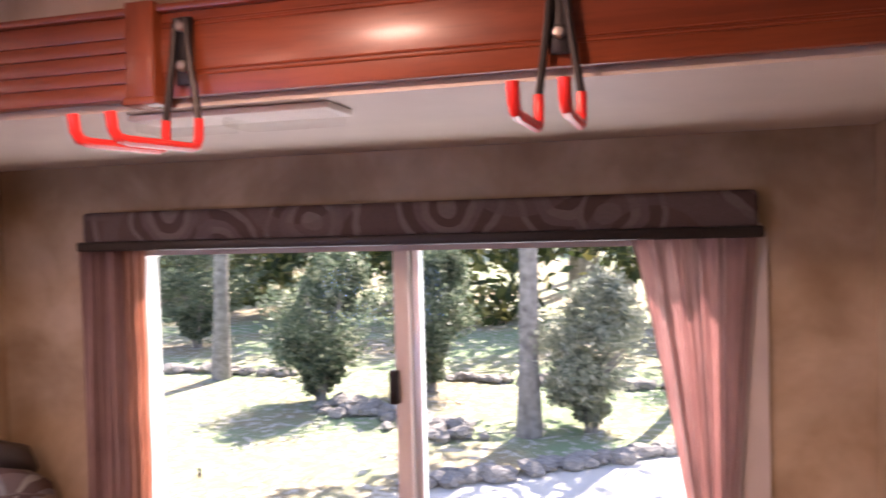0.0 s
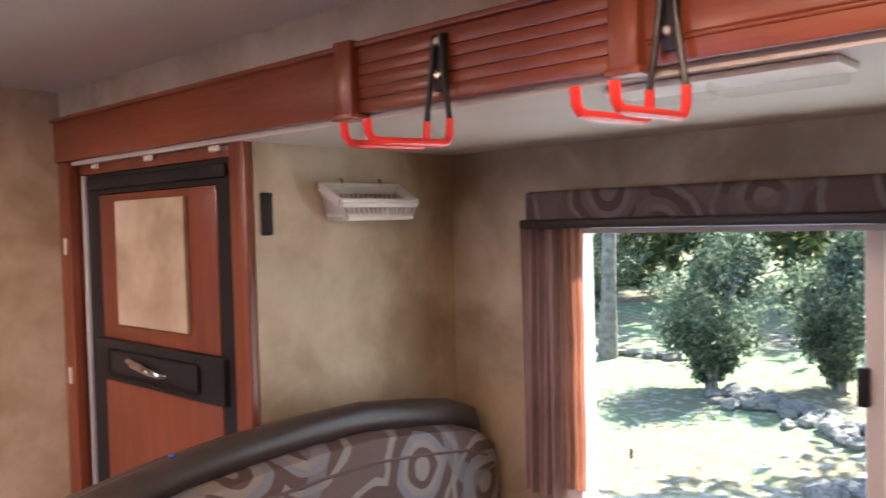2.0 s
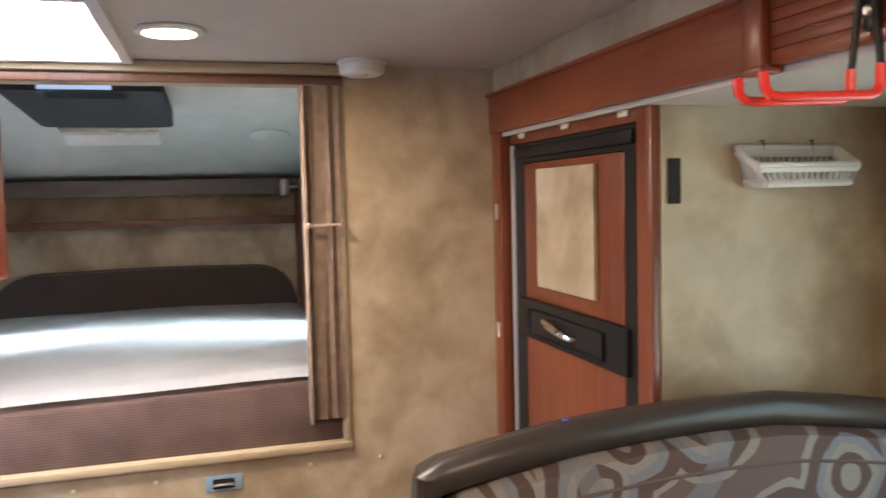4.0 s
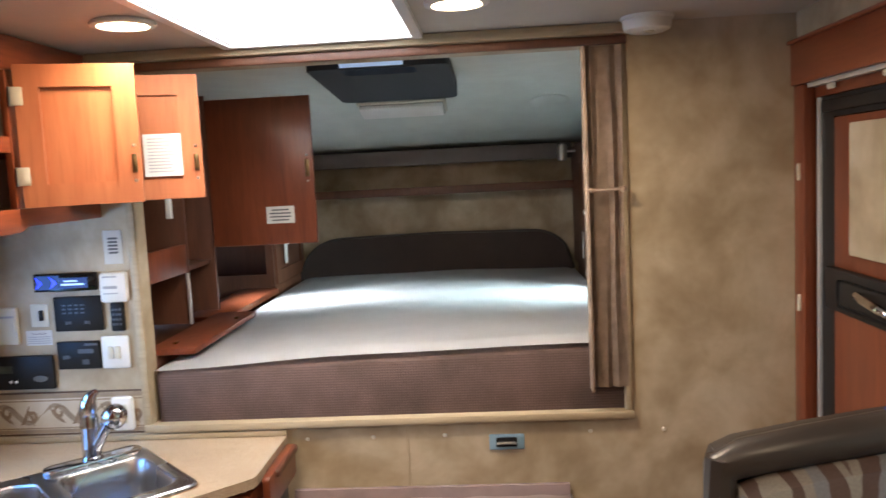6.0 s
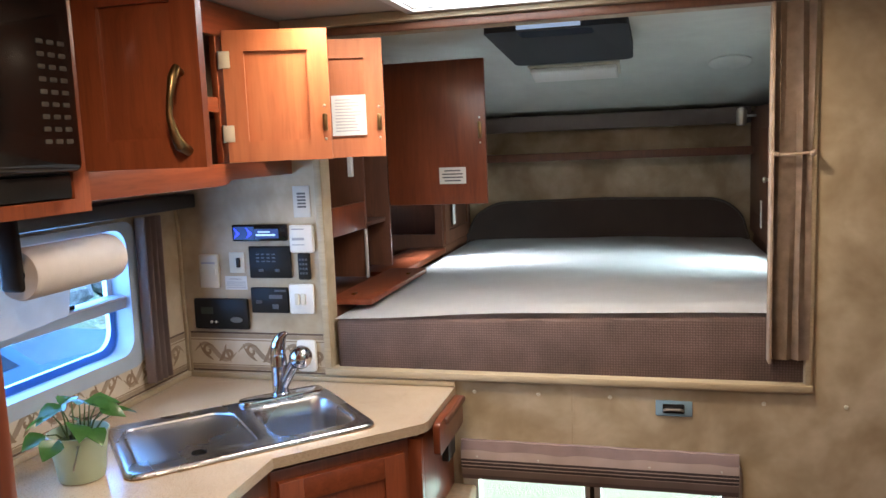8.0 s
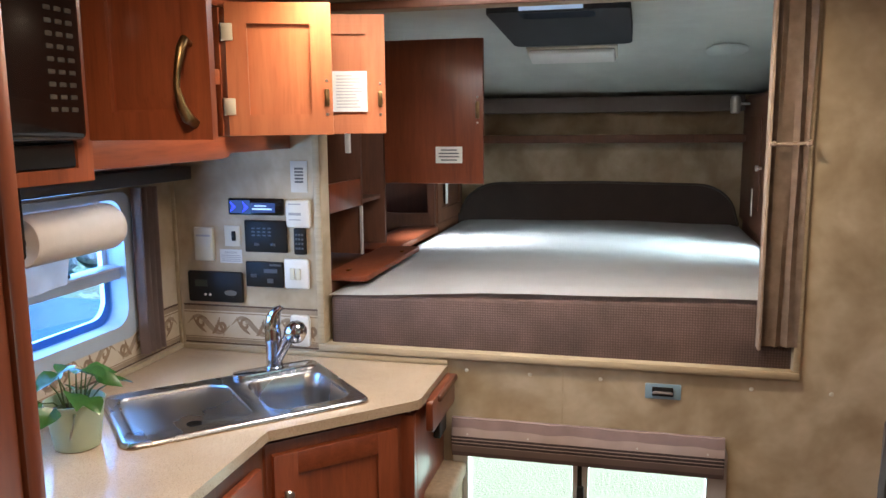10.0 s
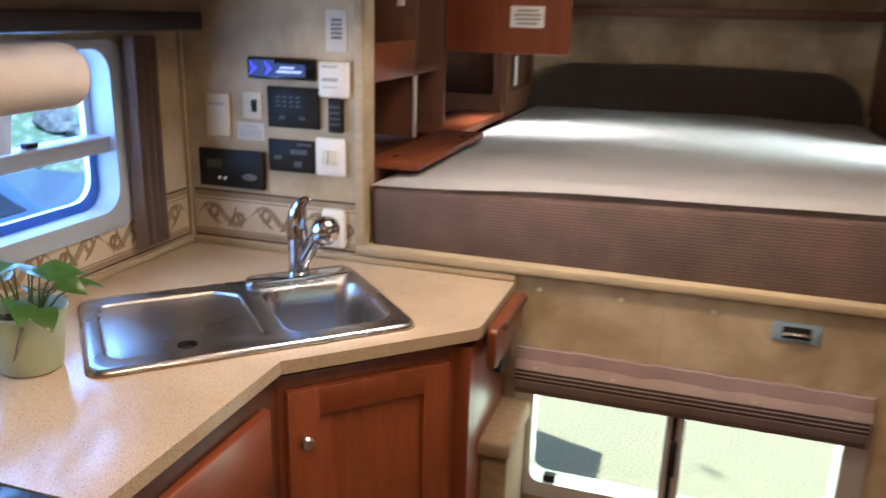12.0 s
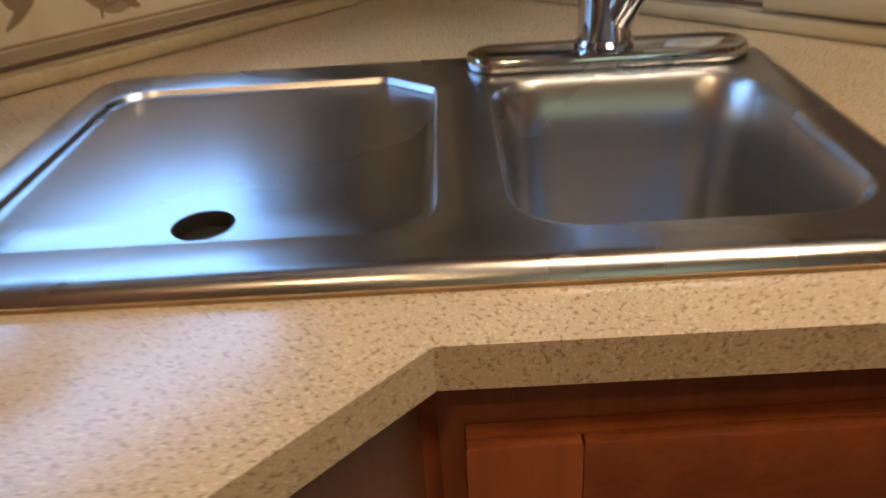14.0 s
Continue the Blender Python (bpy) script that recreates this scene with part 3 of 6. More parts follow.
def basket():
    b = thing("storage_basket", "white slotted plastic basket hung on the wall", "basket", (-0.95, 1.74, 1.62))
    x0, y0, y1, z0, z1 = SLIDE_END + 0.002, 1.588, 1.826, 1.628, 1.706
    dx0, dx1 = 0.066, 0.083

    def wall_of(pa, pb, n, nm):
        """A slotted side: a rim, a foot and bars between the lines pa (low) and pb (high)."""
        bm = bmesh.new()
        for k in range(n + 1):
            t = k / n
            lo, hi = Vector(pa[0]).lerp(pa[1], t), Vector(pb[0]).lerp(pb[1], t)
            tube([lo, hi], 0.0032, 5, bm)
        part(nm, bm, M_WHITE, b)
        part("band", tube([Vector(pa[0]).lerp(pb[0], 0.12), Vector(pa[1]).lerp(pb[1], 0.12)], 0.007, 6), M_WHITE, b)
        part("band", tube([Vector(pa[0]).lerp(pb[0], 0.86), Vector(pa[1]).lerp(pb[1], 0.86)], 0.009, 6), M_WHITE, b)
        part("rim", tube([Vector(pb[0]), Vector(pb[1])], 0.006, 8), M_WHITE, b)
    lf = [(x0 + dx0, y0 + 0.022, z0), (x0 + dx0, y1 - 0.022, z0)]
    hf = [(x0 + dx1, y0 - 0.012, z1 - 0.038), (x0 + dx1, y1 - 0.018, z1 - 0.038)]
    wall_of(lf, hf, 15, "front_slats")
    wall_of([(x0 + 0.004, y0 + 0.022, z0), lf[0]], [(x0 + 0.004, y0, z1), hf[0]], 6, "side_slats")
    wall_of([(x0 + 0.004, y1 - 0.022, z0), lf[1]], [(x0 + 0.004, y1, z1), hf[1]], 6, "side_slats")
    wall_of([(x0 + 0.004, y0 + 0.022, z0), (x0 + 0.004, y1 - 0.022, z0)], [(x0 + 0.004, y0, z1), (x0 + 0.004, y1, z1)], 15, "back_slats")
    part("bottom", box(x0 + 0.004, x0 + dx0, y0 + 0.022, y1 - 0.022, z0 - 0.002, z0 + 0.003, 0.001), M_WHITE, b)
    for y in (y0 + 0.06, y1 - 0.06):
        part("hook", tube([(x0, y, z1 + 0.014), (x0 + 0.007, y, z1 + 0.014), (x0 + 0.008, y, z1 - 0.004)], 0.002, 6), M_BLACKSTEEL, b)


basket()


def dinette_bench():
    b = thing("dinette_bench", "dinette bench with ring-patterned back and dark leatherette roll", "bench", (-0.85, 1.45, 0.0))
    top = [(0.905, 1.133), (0.915, 1.162), (0.95, 1.178), (1.05, 1.196), (1.18, 1.216), (1.31, 1.226), (1.45, 1.231), (1.60, 1.229), (1.75, 1.209), (1.88, 1.188), (1.955, 1.160), (1.985, 1.120)]
    part("back_board", prism([(0.90, 0.40)] + [(y, z - 0.012) for y, z in top] + [(2.005, 0.40)], -0.985, -0.93, "x", 0.006), M_LEATHER, b)
    face = [(0.925, 0.45)] + [(y + (0.02 if y < 1 else 0), z - 0.052) for y, z in top[1:-1]] + [(2.004, 1.075), (2.022, 1.00), (2.022, 0.45)]
    cush = part("back_cushion", prism(face, -0.935, -0.842, "x", 0.034), M_RINGS, b, "brown cushion woven with grey and cream rings")
    for dz in (0.055, 0.20):
        pts = [(-0.8415, y, z - 0.052 - dz) for y, z in top[2:-1]]
        part("seam_piping", tube(pts, 0.0035, 6), M_PIPING, cush)
    cap = []
    for y, z in top:
        cap.append((-0.905, y, z - 0.024))
    part("top_roll", tube(cap, [0.018, 0.027, 0.031, 0.032, 0.033, 0.034, 0.034, 0.034, 0.033, 0.032, 0.030, 0.020], 12), M_LEATHER, b, "glossy dark brown rolled top edge")
    part("end_roll", tube([(-0.905, 0.915, 1.155), (-0.905, 0.908, 1.05), (-0.905, 0.906, 0.45)], 0.026, 10), M_LEATHER, b)
    part("seat_cushion", box(-0.875, -0.40, 0.92, 1.99, 0.46, 0.56, 0.03, 3), M_RINGS, b)
    part("seat_base", box(-0.985, -0.42, 0.95, 2.0, 0.02, 0.46, 0.006), M_CHERRY, b)
    part("button", lathe([(0.006, 0), (0.006, 0.003), (0, 0.004)], (-0.905, 1.17, 1.224), 10), M_BLUEPL, b, "small blue button")


M_PIPING = plain("brown_piping", (0.12, 0.085, 0.075), 0.7)
M_BLUEPL = plain("blue_plastic", (0.06, 0.10, 0.4), 0.4)
dinette_bench()


# ---- ceiling ----
def skylight():
    s = thing("roof_hatch", "white framed roof hatch with a bright translucent dome", "skylight", (-1.47, 0.125, 1.99), kind="structure")
    o = [(-1.80, -0.125), (-1.14, -0.125), (-1.14, 0.41), (-1.80, 0.41)]
    i = [(-1.775, -0.100), (-1.165, -0.100), (-1.165, 0.385), (-1.775, 0.385)]
    part("frame", ring(o, i, 1.976, 1.9895), M_WHITE, s)
    part("shaft", ring(i, [(-1.77, -0.095), (-1.17, -0.095), (-1.17, 0.38), (-1.77, 0.38)], 1.985, 2.09), M_WHITE, s)
    part("dome", box(-1.785, -1.155, -0.110, 0.395, 2.09, 2.10), M_SKYDOME, s, "glowing translucent white dome")
    part("crank", box(-1.30, -1.27, 0.10, 0.15, 2.02, 2.035, 0.004), M_BLACK, s)


skylight()


def puck(x, y, g="ceiling lamps"):
    p = thing("ceiling_lamp", "small round warm-lit recessed ceiling lamp", "lamp", (x, y, CEIL), group=g)
    part("bezel", lathe([(0.056, 0), (0.068, 0), (0.072, -0.004), (0.070, -0.009), (0.056, -0.011), (0.054, -0.004)], (x, y, CEIL - 0.0005), 32), M_WHITE, p)
    part("lens", lathe([(0.0, -0.007), (0.03, -0.0065), (0.055, -0.004), (0.055, -0.001), (0.0, -0.001)], (x, y, CEIL - 0.0005), 28), M_PUCK, p, "lit frosted lens")


# The last fixture houses the added, unseen lamp.
for _x, _y, _p in PUCKS:
    puck(_x, _y)


def smoke_alarm():
    s = thing("smoke_alarm", "round white plastic smoke alarm on the ceiling", "alarm", (-1.755, 0.985, CEIL))
    part("body", lathe([(0.0, -0.040), (0.045, -0.040), (0.058, -0.033), (0.061, -0.020), (0.061, -0.010), (0.066, -0.008), (0.066, 0.0), (0.0, 0.0)], (-1.755, 0.985, CEIL - 0.0005), 32), M_WHITE, s)
    part("button", lathe([(0.0, -0.045), (0.012, -0.044), (0.013, -0.040)], (-1.735, 0.985, CEIL), 14), M_CREAM, s)


smoke_alarm()


# ---- the bunk ----
def mattress():
    m = thing("mattress", "white mattress with a brown knitted side on the bunk", "mattress", (-2.8, 0.30, 0.93))
    x0, x1, y0, y1 = -3.74, -1.852, -0.415, 0.985

    def sag(u, v):
        """The soft top dips on the kitchen side of its front edge and falls towards the head."""
        return -0.022 * (1 - u) + u * (0.034 * min(1.0, v * 1.15) - 0.022)
    bm = box(x0, x1, y0, y1, 0.928, 1.112, 0.014, 3)
    for v in bm.verts:
        if v.co.z > 1.0:
            v.co.z += sag((v.co.x - x0) / (x1 - x0), (v.co.y - y0) / (y1 - y0))
    part("side_band", bm, M_KNIT, m, "brown woven knit side band")
    bm = bmesh.new()
    n, k = 40, 30
    def top(u, v):
        x, y = x0 - 0.002 + (x1 - x0 + 0.003) * u, y0 - 0.002 + (y1 - y0 + 0.004) * v
        e = min(u, 1 - u, v, 1 - v)
        z = 1.129 + sag(u, v) - 0.013 * max(0, 1 - e / 0.02) ** 2 + 0.010 * math.sin(math.pi * v) + 0.0025 * math.sin(u * 17 + 2 * v) * math.sin(v * 13)
        return (x, y, z)
    g = [[bm.verts.new(top(i / n, j / k)) for i in range(n + 1)] for j in range(k + 1)]
    fs = [bm.faces.new((g[j][i], g[j][i + 1], g[j + 1][i + 1], g[j + 1][i])) for j in range(k) for i in range(n)]
    bmesh.ops.solidify(bm, geom=fs, thickness=-0.012)
    part("top_panel", bm, M_MATTRESS, m, "smooth white quilted top")


def knit(name):
    m, nt, b = base(name, (0.1, 0.06, 0.045), 0.85)
    v = mapping(nt, (1, 1, 1))
    br = nt.nodes.new("ShaderNodeTexVoronoi")
    br.inputs["Scale"].default_value, br.inputs["Randomness"].default_value = 135, 0.12
    nt.links.new(v, br.inputs["Vector"])
    big = noise_tex(nt, v, 7, 4)
    col = ramp(nt, [(0.1, (0.165, 0.108, 0.09)), (0.55, (0.098, 0.062, 0.052))], br.outputs["Distance"])
    col = mix(nt, col, ramp(nt, [(0.35, (0.72, 0.72, 0.72)), (0.7, (1.25, 1.2, 1.2))], big), 1.0, "MULTIPLY")
    nt.links.new(col, b.inputs["Base Color"])
    bump(nt, b, br.outputs["Distance"], 0.6, 0.003)
    return m


M_KNIT = knit("brown_knit_fabric")
M_MATTRESS = plain("white_mattress_ticking", (0.66, 0.66, 0.66), 0.7, vary=0.04, grain=220, depth=0.3)
mattress()


def headboard():
    pts = [(-0.45, 0.94), (0.985, 0.94), (0.985, 1.10)] + [(1.02 - 0.19 * (1 - math.cos(a)) - 0.05, 1.135 + 0.165 * math.sin(a)) for a in [i * math.pi / 20 for i in range(11)]][1:]
    pts += [(0.30, 1.309)] + [(-0.20 - 0.22 * math.sin(a), 1.135 + 0.165 * math.cos(a)) for a in [i * math.pi / 20 for i in range(11)]][:-1] + [(-0.45, 1.12)]
    h = thing("headboard", "padded dark brown arched headboard", "headboard", (-3.78, 0.3, 0.93))
    part("pad", prism(pts, BUNK_END + 0.002, -3.752, "x", 0.010), M_HEADB, h)
    part("edge_piping", tube([(-3.754, y, z) for y, z in pts[2:]], 0.006, 6), M_LEATHER, h)


M_HEADB = plain("dark_brown_fabric", (0.05, 0.034, 0.030), 0.85, vary=0.15, grain=240, depth=0.4)
headboard()


M_PELMET = plain("taupe_padded_vinyl", (0.13, 0.10, 0.09), 0.55, vary=0.12)


def bunk_shelf():
    s = thing("bunk_shelf", "dark wood shelf with a front board over the headboard", "shelf", (-3.75, 0.3, 1.57))
    part("board", box(BUNK_END, -3.62, -0.92, 0.985, 1.516, 1.531, 0.002), M_DARKWOOD, s)
    part("front_lip", box(-3.62, -3.605, -0.92, 0.985, 1.511, 1.551, 0.003), M_DARKWOOD, s)
    structure("trim_bunk_pelmet", box(BUNK_END, -3.70, -0.92, 0.985, 1.660, 1.738, 0.006), M_PELMET, "dark brown padded pelmet at the head of the bunk", "trim")


bunk_shelf()


def bunk_right_cabinet():
    c = thing("bunk_cabinet", "tall dark cherry cabinet at the side of the bunk", "cabinet", (-3.4, 1.17, 0.93))
    part("body", box(-3.815, -2.93, 1.012, 1.298, 0.926, 1.735, 0.004), M_DARKWOOD, c)
    d = part("door", box(-3.76, -3.02, 0.989, 1.011, 1.14, 1.715, 0.004), M_DARKWOOD, c)
    part("panel", box(-3.66, -3.12, 0.983, 0.991, 1.24, 1.63, 0.006), M_DARKWOOD, d)
    part("knob", lathe([(0.006, 0), (0.006, 0.012), (0.013, 0.018), (0.012, 0.026), (0, 0.03)], None, 14,
                       m=Matrix.Translation((-3.07, 0.988, 1.42)) @ Matrix.Rotation(radians(90), 4, "X")), M_NICKEL, d)
    r = thing("reading_lamp", "small satin metal reading lamp on the bunk cabinet", "lamp", (-3.55, 0.98, 1.68))
    part("arm", tube([(-3.55, 0.989, 1.69), (-3.55, 0.955, 1.69), (-3.55, 0.935, 1.69)], 0.006, 8), M_NICKEL, r)
    part("head", lathe([(0.012, -0.045), (0.022, -0.04), (0.024, 0.02), (0.018, 0.035), (0.0, 0.04)], (-3.55, 0.925, 1.69), 16), M_NICKEL, r)
    solo("light_switch", box(-3.30, -3.26, 0.979, 0.9825, 1.20, 1.32, 0.002), M_WHITE, "white switch plate on the bunk cabinet", "switch")


bunk_right_cabinet()


def bunk_left_cabinet():
    c = thing("bunk_wardrobe", "dark cherry bunk wardrobe with open cubbies and hanging door", "cabinet", (-2.2, -0.65, 0.93))
    x1, x0, yf = -1.897, -2.46, -0.425
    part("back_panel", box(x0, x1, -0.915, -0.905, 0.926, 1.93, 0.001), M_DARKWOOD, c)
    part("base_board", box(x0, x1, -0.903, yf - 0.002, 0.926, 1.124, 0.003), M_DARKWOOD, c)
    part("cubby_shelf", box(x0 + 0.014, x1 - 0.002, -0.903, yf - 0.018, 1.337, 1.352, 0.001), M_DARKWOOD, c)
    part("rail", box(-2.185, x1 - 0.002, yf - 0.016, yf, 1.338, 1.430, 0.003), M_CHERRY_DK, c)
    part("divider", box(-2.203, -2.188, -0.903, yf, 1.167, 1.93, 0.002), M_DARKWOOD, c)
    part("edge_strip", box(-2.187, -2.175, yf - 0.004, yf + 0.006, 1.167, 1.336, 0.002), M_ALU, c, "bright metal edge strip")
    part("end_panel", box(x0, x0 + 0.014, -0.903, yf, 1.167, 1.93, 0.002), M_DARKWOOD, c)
    part("top_rail", box(-2.185, x1 - 0.002, yf - 0.016, yf, 1.88, 1.93, 0.003), M_CHERRY_DK, c)
    br = part("shelf_bracket", box(-2.09, -2.075, yf - 0.012, yf + 0.004, 1.52, 1.655, 0.001), M_WHITE, c, "white metal bracket")
    part("bracket_arm", box(-2.09, -1.90, yf - 0.008, yf, 1.590, 1.602, 0.001), M_CREAM, br)
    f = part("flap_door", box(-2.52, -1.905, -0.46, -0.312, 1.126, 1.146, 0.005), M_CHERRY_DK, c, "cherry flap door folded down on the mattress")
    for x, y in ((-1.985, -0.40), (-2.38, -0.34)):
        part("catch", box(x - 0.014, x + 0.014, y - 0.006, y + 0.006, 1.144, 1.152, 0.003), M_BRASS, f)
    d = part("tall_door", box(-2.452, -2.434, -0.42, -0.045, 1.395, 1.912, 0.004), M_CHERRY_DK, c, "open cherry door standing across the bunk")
    part("notice_label", box(-2.4335, -2.432, -0.222, -0.122, 1.470, 1.530), M_PAPER, d, "white printed notice")
    for k in range(4):
        part("print_line", box(-2.4315, -2.431, -0.21 + 0.008 * (k in (0, 3)), -0.134 - 0.008 * (k in (0, 3)), 1.479 + 0.012 * k, 1.484 + 0.012 * k), M_INK, d)
    part("catch", box(-2.4335, -2.424, -0.072, -0.058, 1.63, 1.69, 0.003), M_BRASS, d)
    for z in (1.615, 1.705):
        part("screw", lathe([(0.004, 0), (0.003, 0.002), (0, 0.0025)], None, 8, m=Matrix.Translation((-2.434, -0.066, z)) @ Matrix.Rotation(radians(90), 4, "Y")), M_NICKEL, d)
    s = thing("bunk_side_cabinet", "low dark cherry cabinet beside the head of the bunk", "cabinet", (-3.5, -0.65, 0.93))
    part("bottom", box(-3.81, -3.262, -0.915, -0.44, 0.926, 1.13, 0.003), M_DARKWOOD, s)
    part("top", box(-3.81, -3.262, -0.915, -0.44, 1.535, 1.56, 0.003), M_DARKWOOD, s)
    part("side_panel", box(-3.81, -3.262, -0.455, -0.44, 1.1305, 1.5345, 0.002), M_DARKWOOD, s)
    part("back_panel", box(-3.40, -3.385, -0.915, -0.456, 1.1305, 1.5345, 0.002), M_DARKWOOD, s)
    part("end_frame", ring([(-0.915, 0.926), (-0.44, 0.926), (-0.44, 1.56), (-0.915, 1.56)], [(-0.86, 1.19), (-0.475, 1.19), (-0.475, 1.50), (-0.86, 1.50)], -3.2615, -3.248, "x"), M_DARKWOOD, s)
    part("door_frame", ring([(-3.80, 1.14), (-3.27, 1.14), (-3.27, 1.55), (-3.80, 1.55)], [(-3.74, 1.2), (-3.33, 1.2), (-3.33, 1.49), (-3.74, 1.49)], -0.4385, -0.428, "y"), M_DARKWOOD, s)
    solo("light_switch", box(-3.45, -3.41, -0.4275, -0.422, 1.22, 1.34, 0.002), M_WHITE, "white switch plate beside the bunk", "switch")
    structure("trim_bunk_ledge", box(-3.25, -2.53, -0.60, -0.425, 1.10, 1.128, 0.004), M_CHERRY, "cherry ledge along the mattress", "trim")


bunk_left_cabinet()


def bunk_hatch():
    h = thing("roof_hatch", "dark framed bunk roof hatch with a fabric shade", "skylight", (-2.33, 0.24, 1.97), kind="structure")
    o = rounded(-2.66, -2.04, 0.035, 0.465, 0.03, 3)
    i = rounded(-2.22, -2.07, 0.13, 0.36, 0.03, 3)
    bm = ring(o, i, 1.940, 1.966)
    for v in bm.verts:
        v.co.z -= 0.045 * max(0.0, (-2.22 - v.co.x) / 0.44) ** 1.5 * (1 if v.co.z < 1.95 else 0.2)
    part("shade_frame", bm, M_SHADE, h, "dark grey fabric shade frame, sagging")
    # A solid strip that glows in place of daylight showing past the shade.
    part("gap_glow", box(-2.0395, -2.034, 0.14, 0.33, 1.943, 1.962, 0.001), M_BUNKDOME, h, "glowing strip standing in for daylight beside the shade")
    part("dome", box(-2.235, -2.055, 0.115, 0.375, 1.968, 1.9735), M_BUNKDOME, h, "bluish daylit dome")
    l = thing("ceiling_lamp", "flat white oblong lamp over the bunk, unlit", "lamp", (-3.12, 0.21, 1.90))
    tilt = Matrix.Translation((-3.12, 0, 1.911)) @ Matrix.Rotation(radians(-14), 4, "Y")
    part("cover", box(-0.068, 0.068, 0.03, 0.39, -0.030, -0.009, 0.008, 3, m=tilt), M_WHITE, l)
    part("base_plate", box(-0.076, 0.076, 0.02, 0.40, -0.0085, -0.0005, 0.003, m=tilt), M_CREAM, l)
    d = thing("loudspeaker", "round flush pale grille in the bunk ceiling", "speaker", (-3.15, 0.84, 1.90))
    part("grille", lathe([(0.0, -0.008), (0.07, -0.008), (0.085, -0.002), (0.085, 0.0), (0.0, 0.0)], None, 28,
                         m=Matrix.Translation((-3.15, 0.84, 1.902)) @ Matrix.Rotation(radians(-14), 4, "Y")), M_BUNKCEIL, d)


M_SHADE = plain("dark_grey_fabric", (0.02, 0.025, 0.03), 0.8, vary=0.2)
bunk_hatch()


def bunk_curtain():
    c = thing("bunk_curtain", "tan pleated folding curtain tied back at the bunk opening", "curtain", (-1.83, 0.875, 1.01))
    def fold(i):
        return -1.826 + (0.007 if i % 2 else 0.0)
    n = 7
    bm = bmesh.new()
    pts = [(fold(i), 0.832 + 0.094 * i / n) for i in range(n + 1)]
    for z0, z1 in ((1.013, 1.932),):
        lower = [[bm.verts.new((x + 0.004 * math.sin(i * 2 + z * 3), y + 0.0018 * math.sin(i * 5 + z * 9), z)) for i, (x, y) in enumerate(pts)] for z in [z0 + (z1 - z0) * k / 14 for k in range(15)]]
        fs = [bm.faces.new((a[i], a[i + 1], b[i + 1], b[i])) for a, b in zip(lower, lower[1:]) for i in range(n)]
    bmesh.ops.solidify(bm, geom=fs, thickness=0.003)
    part("pleats", bm, M_TANCLOTH, c)
    part("lead_edge", box(-1.846, -1.800, 0.824, 0.832, 1.005, 1.932, 0.002), M_TANCLOTH, c, "stiff leading edge")
    part("tie_cord", tube([(-1.812, 0.822, 1.557), (-1.797, 0.835, 1.552), (-1.797, 0.915, 1.555), (-1.812, 0.930, 1.560)], 0.004, 8), M_TANCLOTH, c)
    for y in (0.836, 0.922):
        part("knot", lathe([(0, -0.008), (0.007, -0.004), (0.008, 0), (0.007, 0.004), (0, 0.008)], (-1.795, y, 1.554), 10), M_TANCLOTH, c)


M_TANCLOTH = plain("tan_pleated_cloth", (0.36, 0.265, 0.20), 0.8, vary=0.2, scale=30, grain=300, depth=0.3)
bunk_curtain()


# ---- the kitchen ----
PANEL_X, PANEL_Y = -0.12, 0.026
def door_panel(name, parent, x, y0, y1, z0, z1, facing, raised, material, label=""):
    """A framed cabinet door standing across the room in the plane x; facing +1 shows its face to the rear."""
    t, fw = 0.019, 0.052
    xa, xb = (x, x + t)
    d = part(name, ring([(y0, z0), (y1, z0), (y1, z1), (y0, z1)], [(y0 + fw, z0 + fw), (y1 - fw, z0 + fw), (y1 - fw, z1 - fw), (y0 + fw, z1 - fw)], xa, xb, "x"), material, parent, label)
    i = 0.0005
    p = box(xa + 0.004, xb - 0.010, y0 + fw - i, y1 - fw + i, z0 + fw - i, z1 - fw + i)
    part("panel", p, material, d)
    if raised:
        bm = bmesh.new()
        a = [(y0 + fw + 0.004, z0 + fw + 0.004), (y1 - fw - 0.004, z1 - fw - 0.004)]
        b = [(y0 + fw + 0.034, z0 + fw + 0.034), (y1 - fw - 0.034, z1 - fw - 0.034)]
        lo = [bm.verts.new((xb - 0.010, p_[0], p_[1])) for p_ in ((a[0][0], a[0][1]), (a[1][0], a[0][1]), (a[1][0], a[1][1]), (a[0][0], a[1][1]))]
        hi = [bm.verts.new((xb - 0.001, p_[0], p_[1])) for p_ in ((b[0][0], b[0][1]), (b[1][0], b[0][1]), (b[1][0], b[1][1]), (b[0][0], b[1][1]))]
        bm.faces.new(hi)
        bm.faces.new(lo)
        for k in range(4):
            bm.faces.new((lo[k], lo[(k + 1) % 4], hi[(k + 1) % 4], hi[k]))
        part("raised_field", bm, material, d)
    return d


CAB = -0.518


def door_catch(d, x, y, z):
    part("catch", box(x, x + 0.010, y - 0.006, y + 0.006, z - 0.022, z + 0.022, 0.003), M_BRASS, d, "dark brass spring catch")
    for dz in (-0.042, 0.042):
        part("screw", lathe([(0.004, 0), (0.003, 0.002), (0, 0.0025)], None, 8, m=Matrix.Translation((x, y, z + dz)) @ Matrix.Rotation(radians(90), 4, "Y")), M_NICKEL, d)


def swing(d, x, y, degrees):
    """Turn an open door further about its upright hinge line."""
    at = Matrix.Translation(Vector((x, y, 0)) - Vector((ORIGIN[d].x, ORIGIN[d].y, 0)))
    d.matrix_local = at @ Matrix.Rotation(radians(degrees), 4, "Z") @ at.inverted()


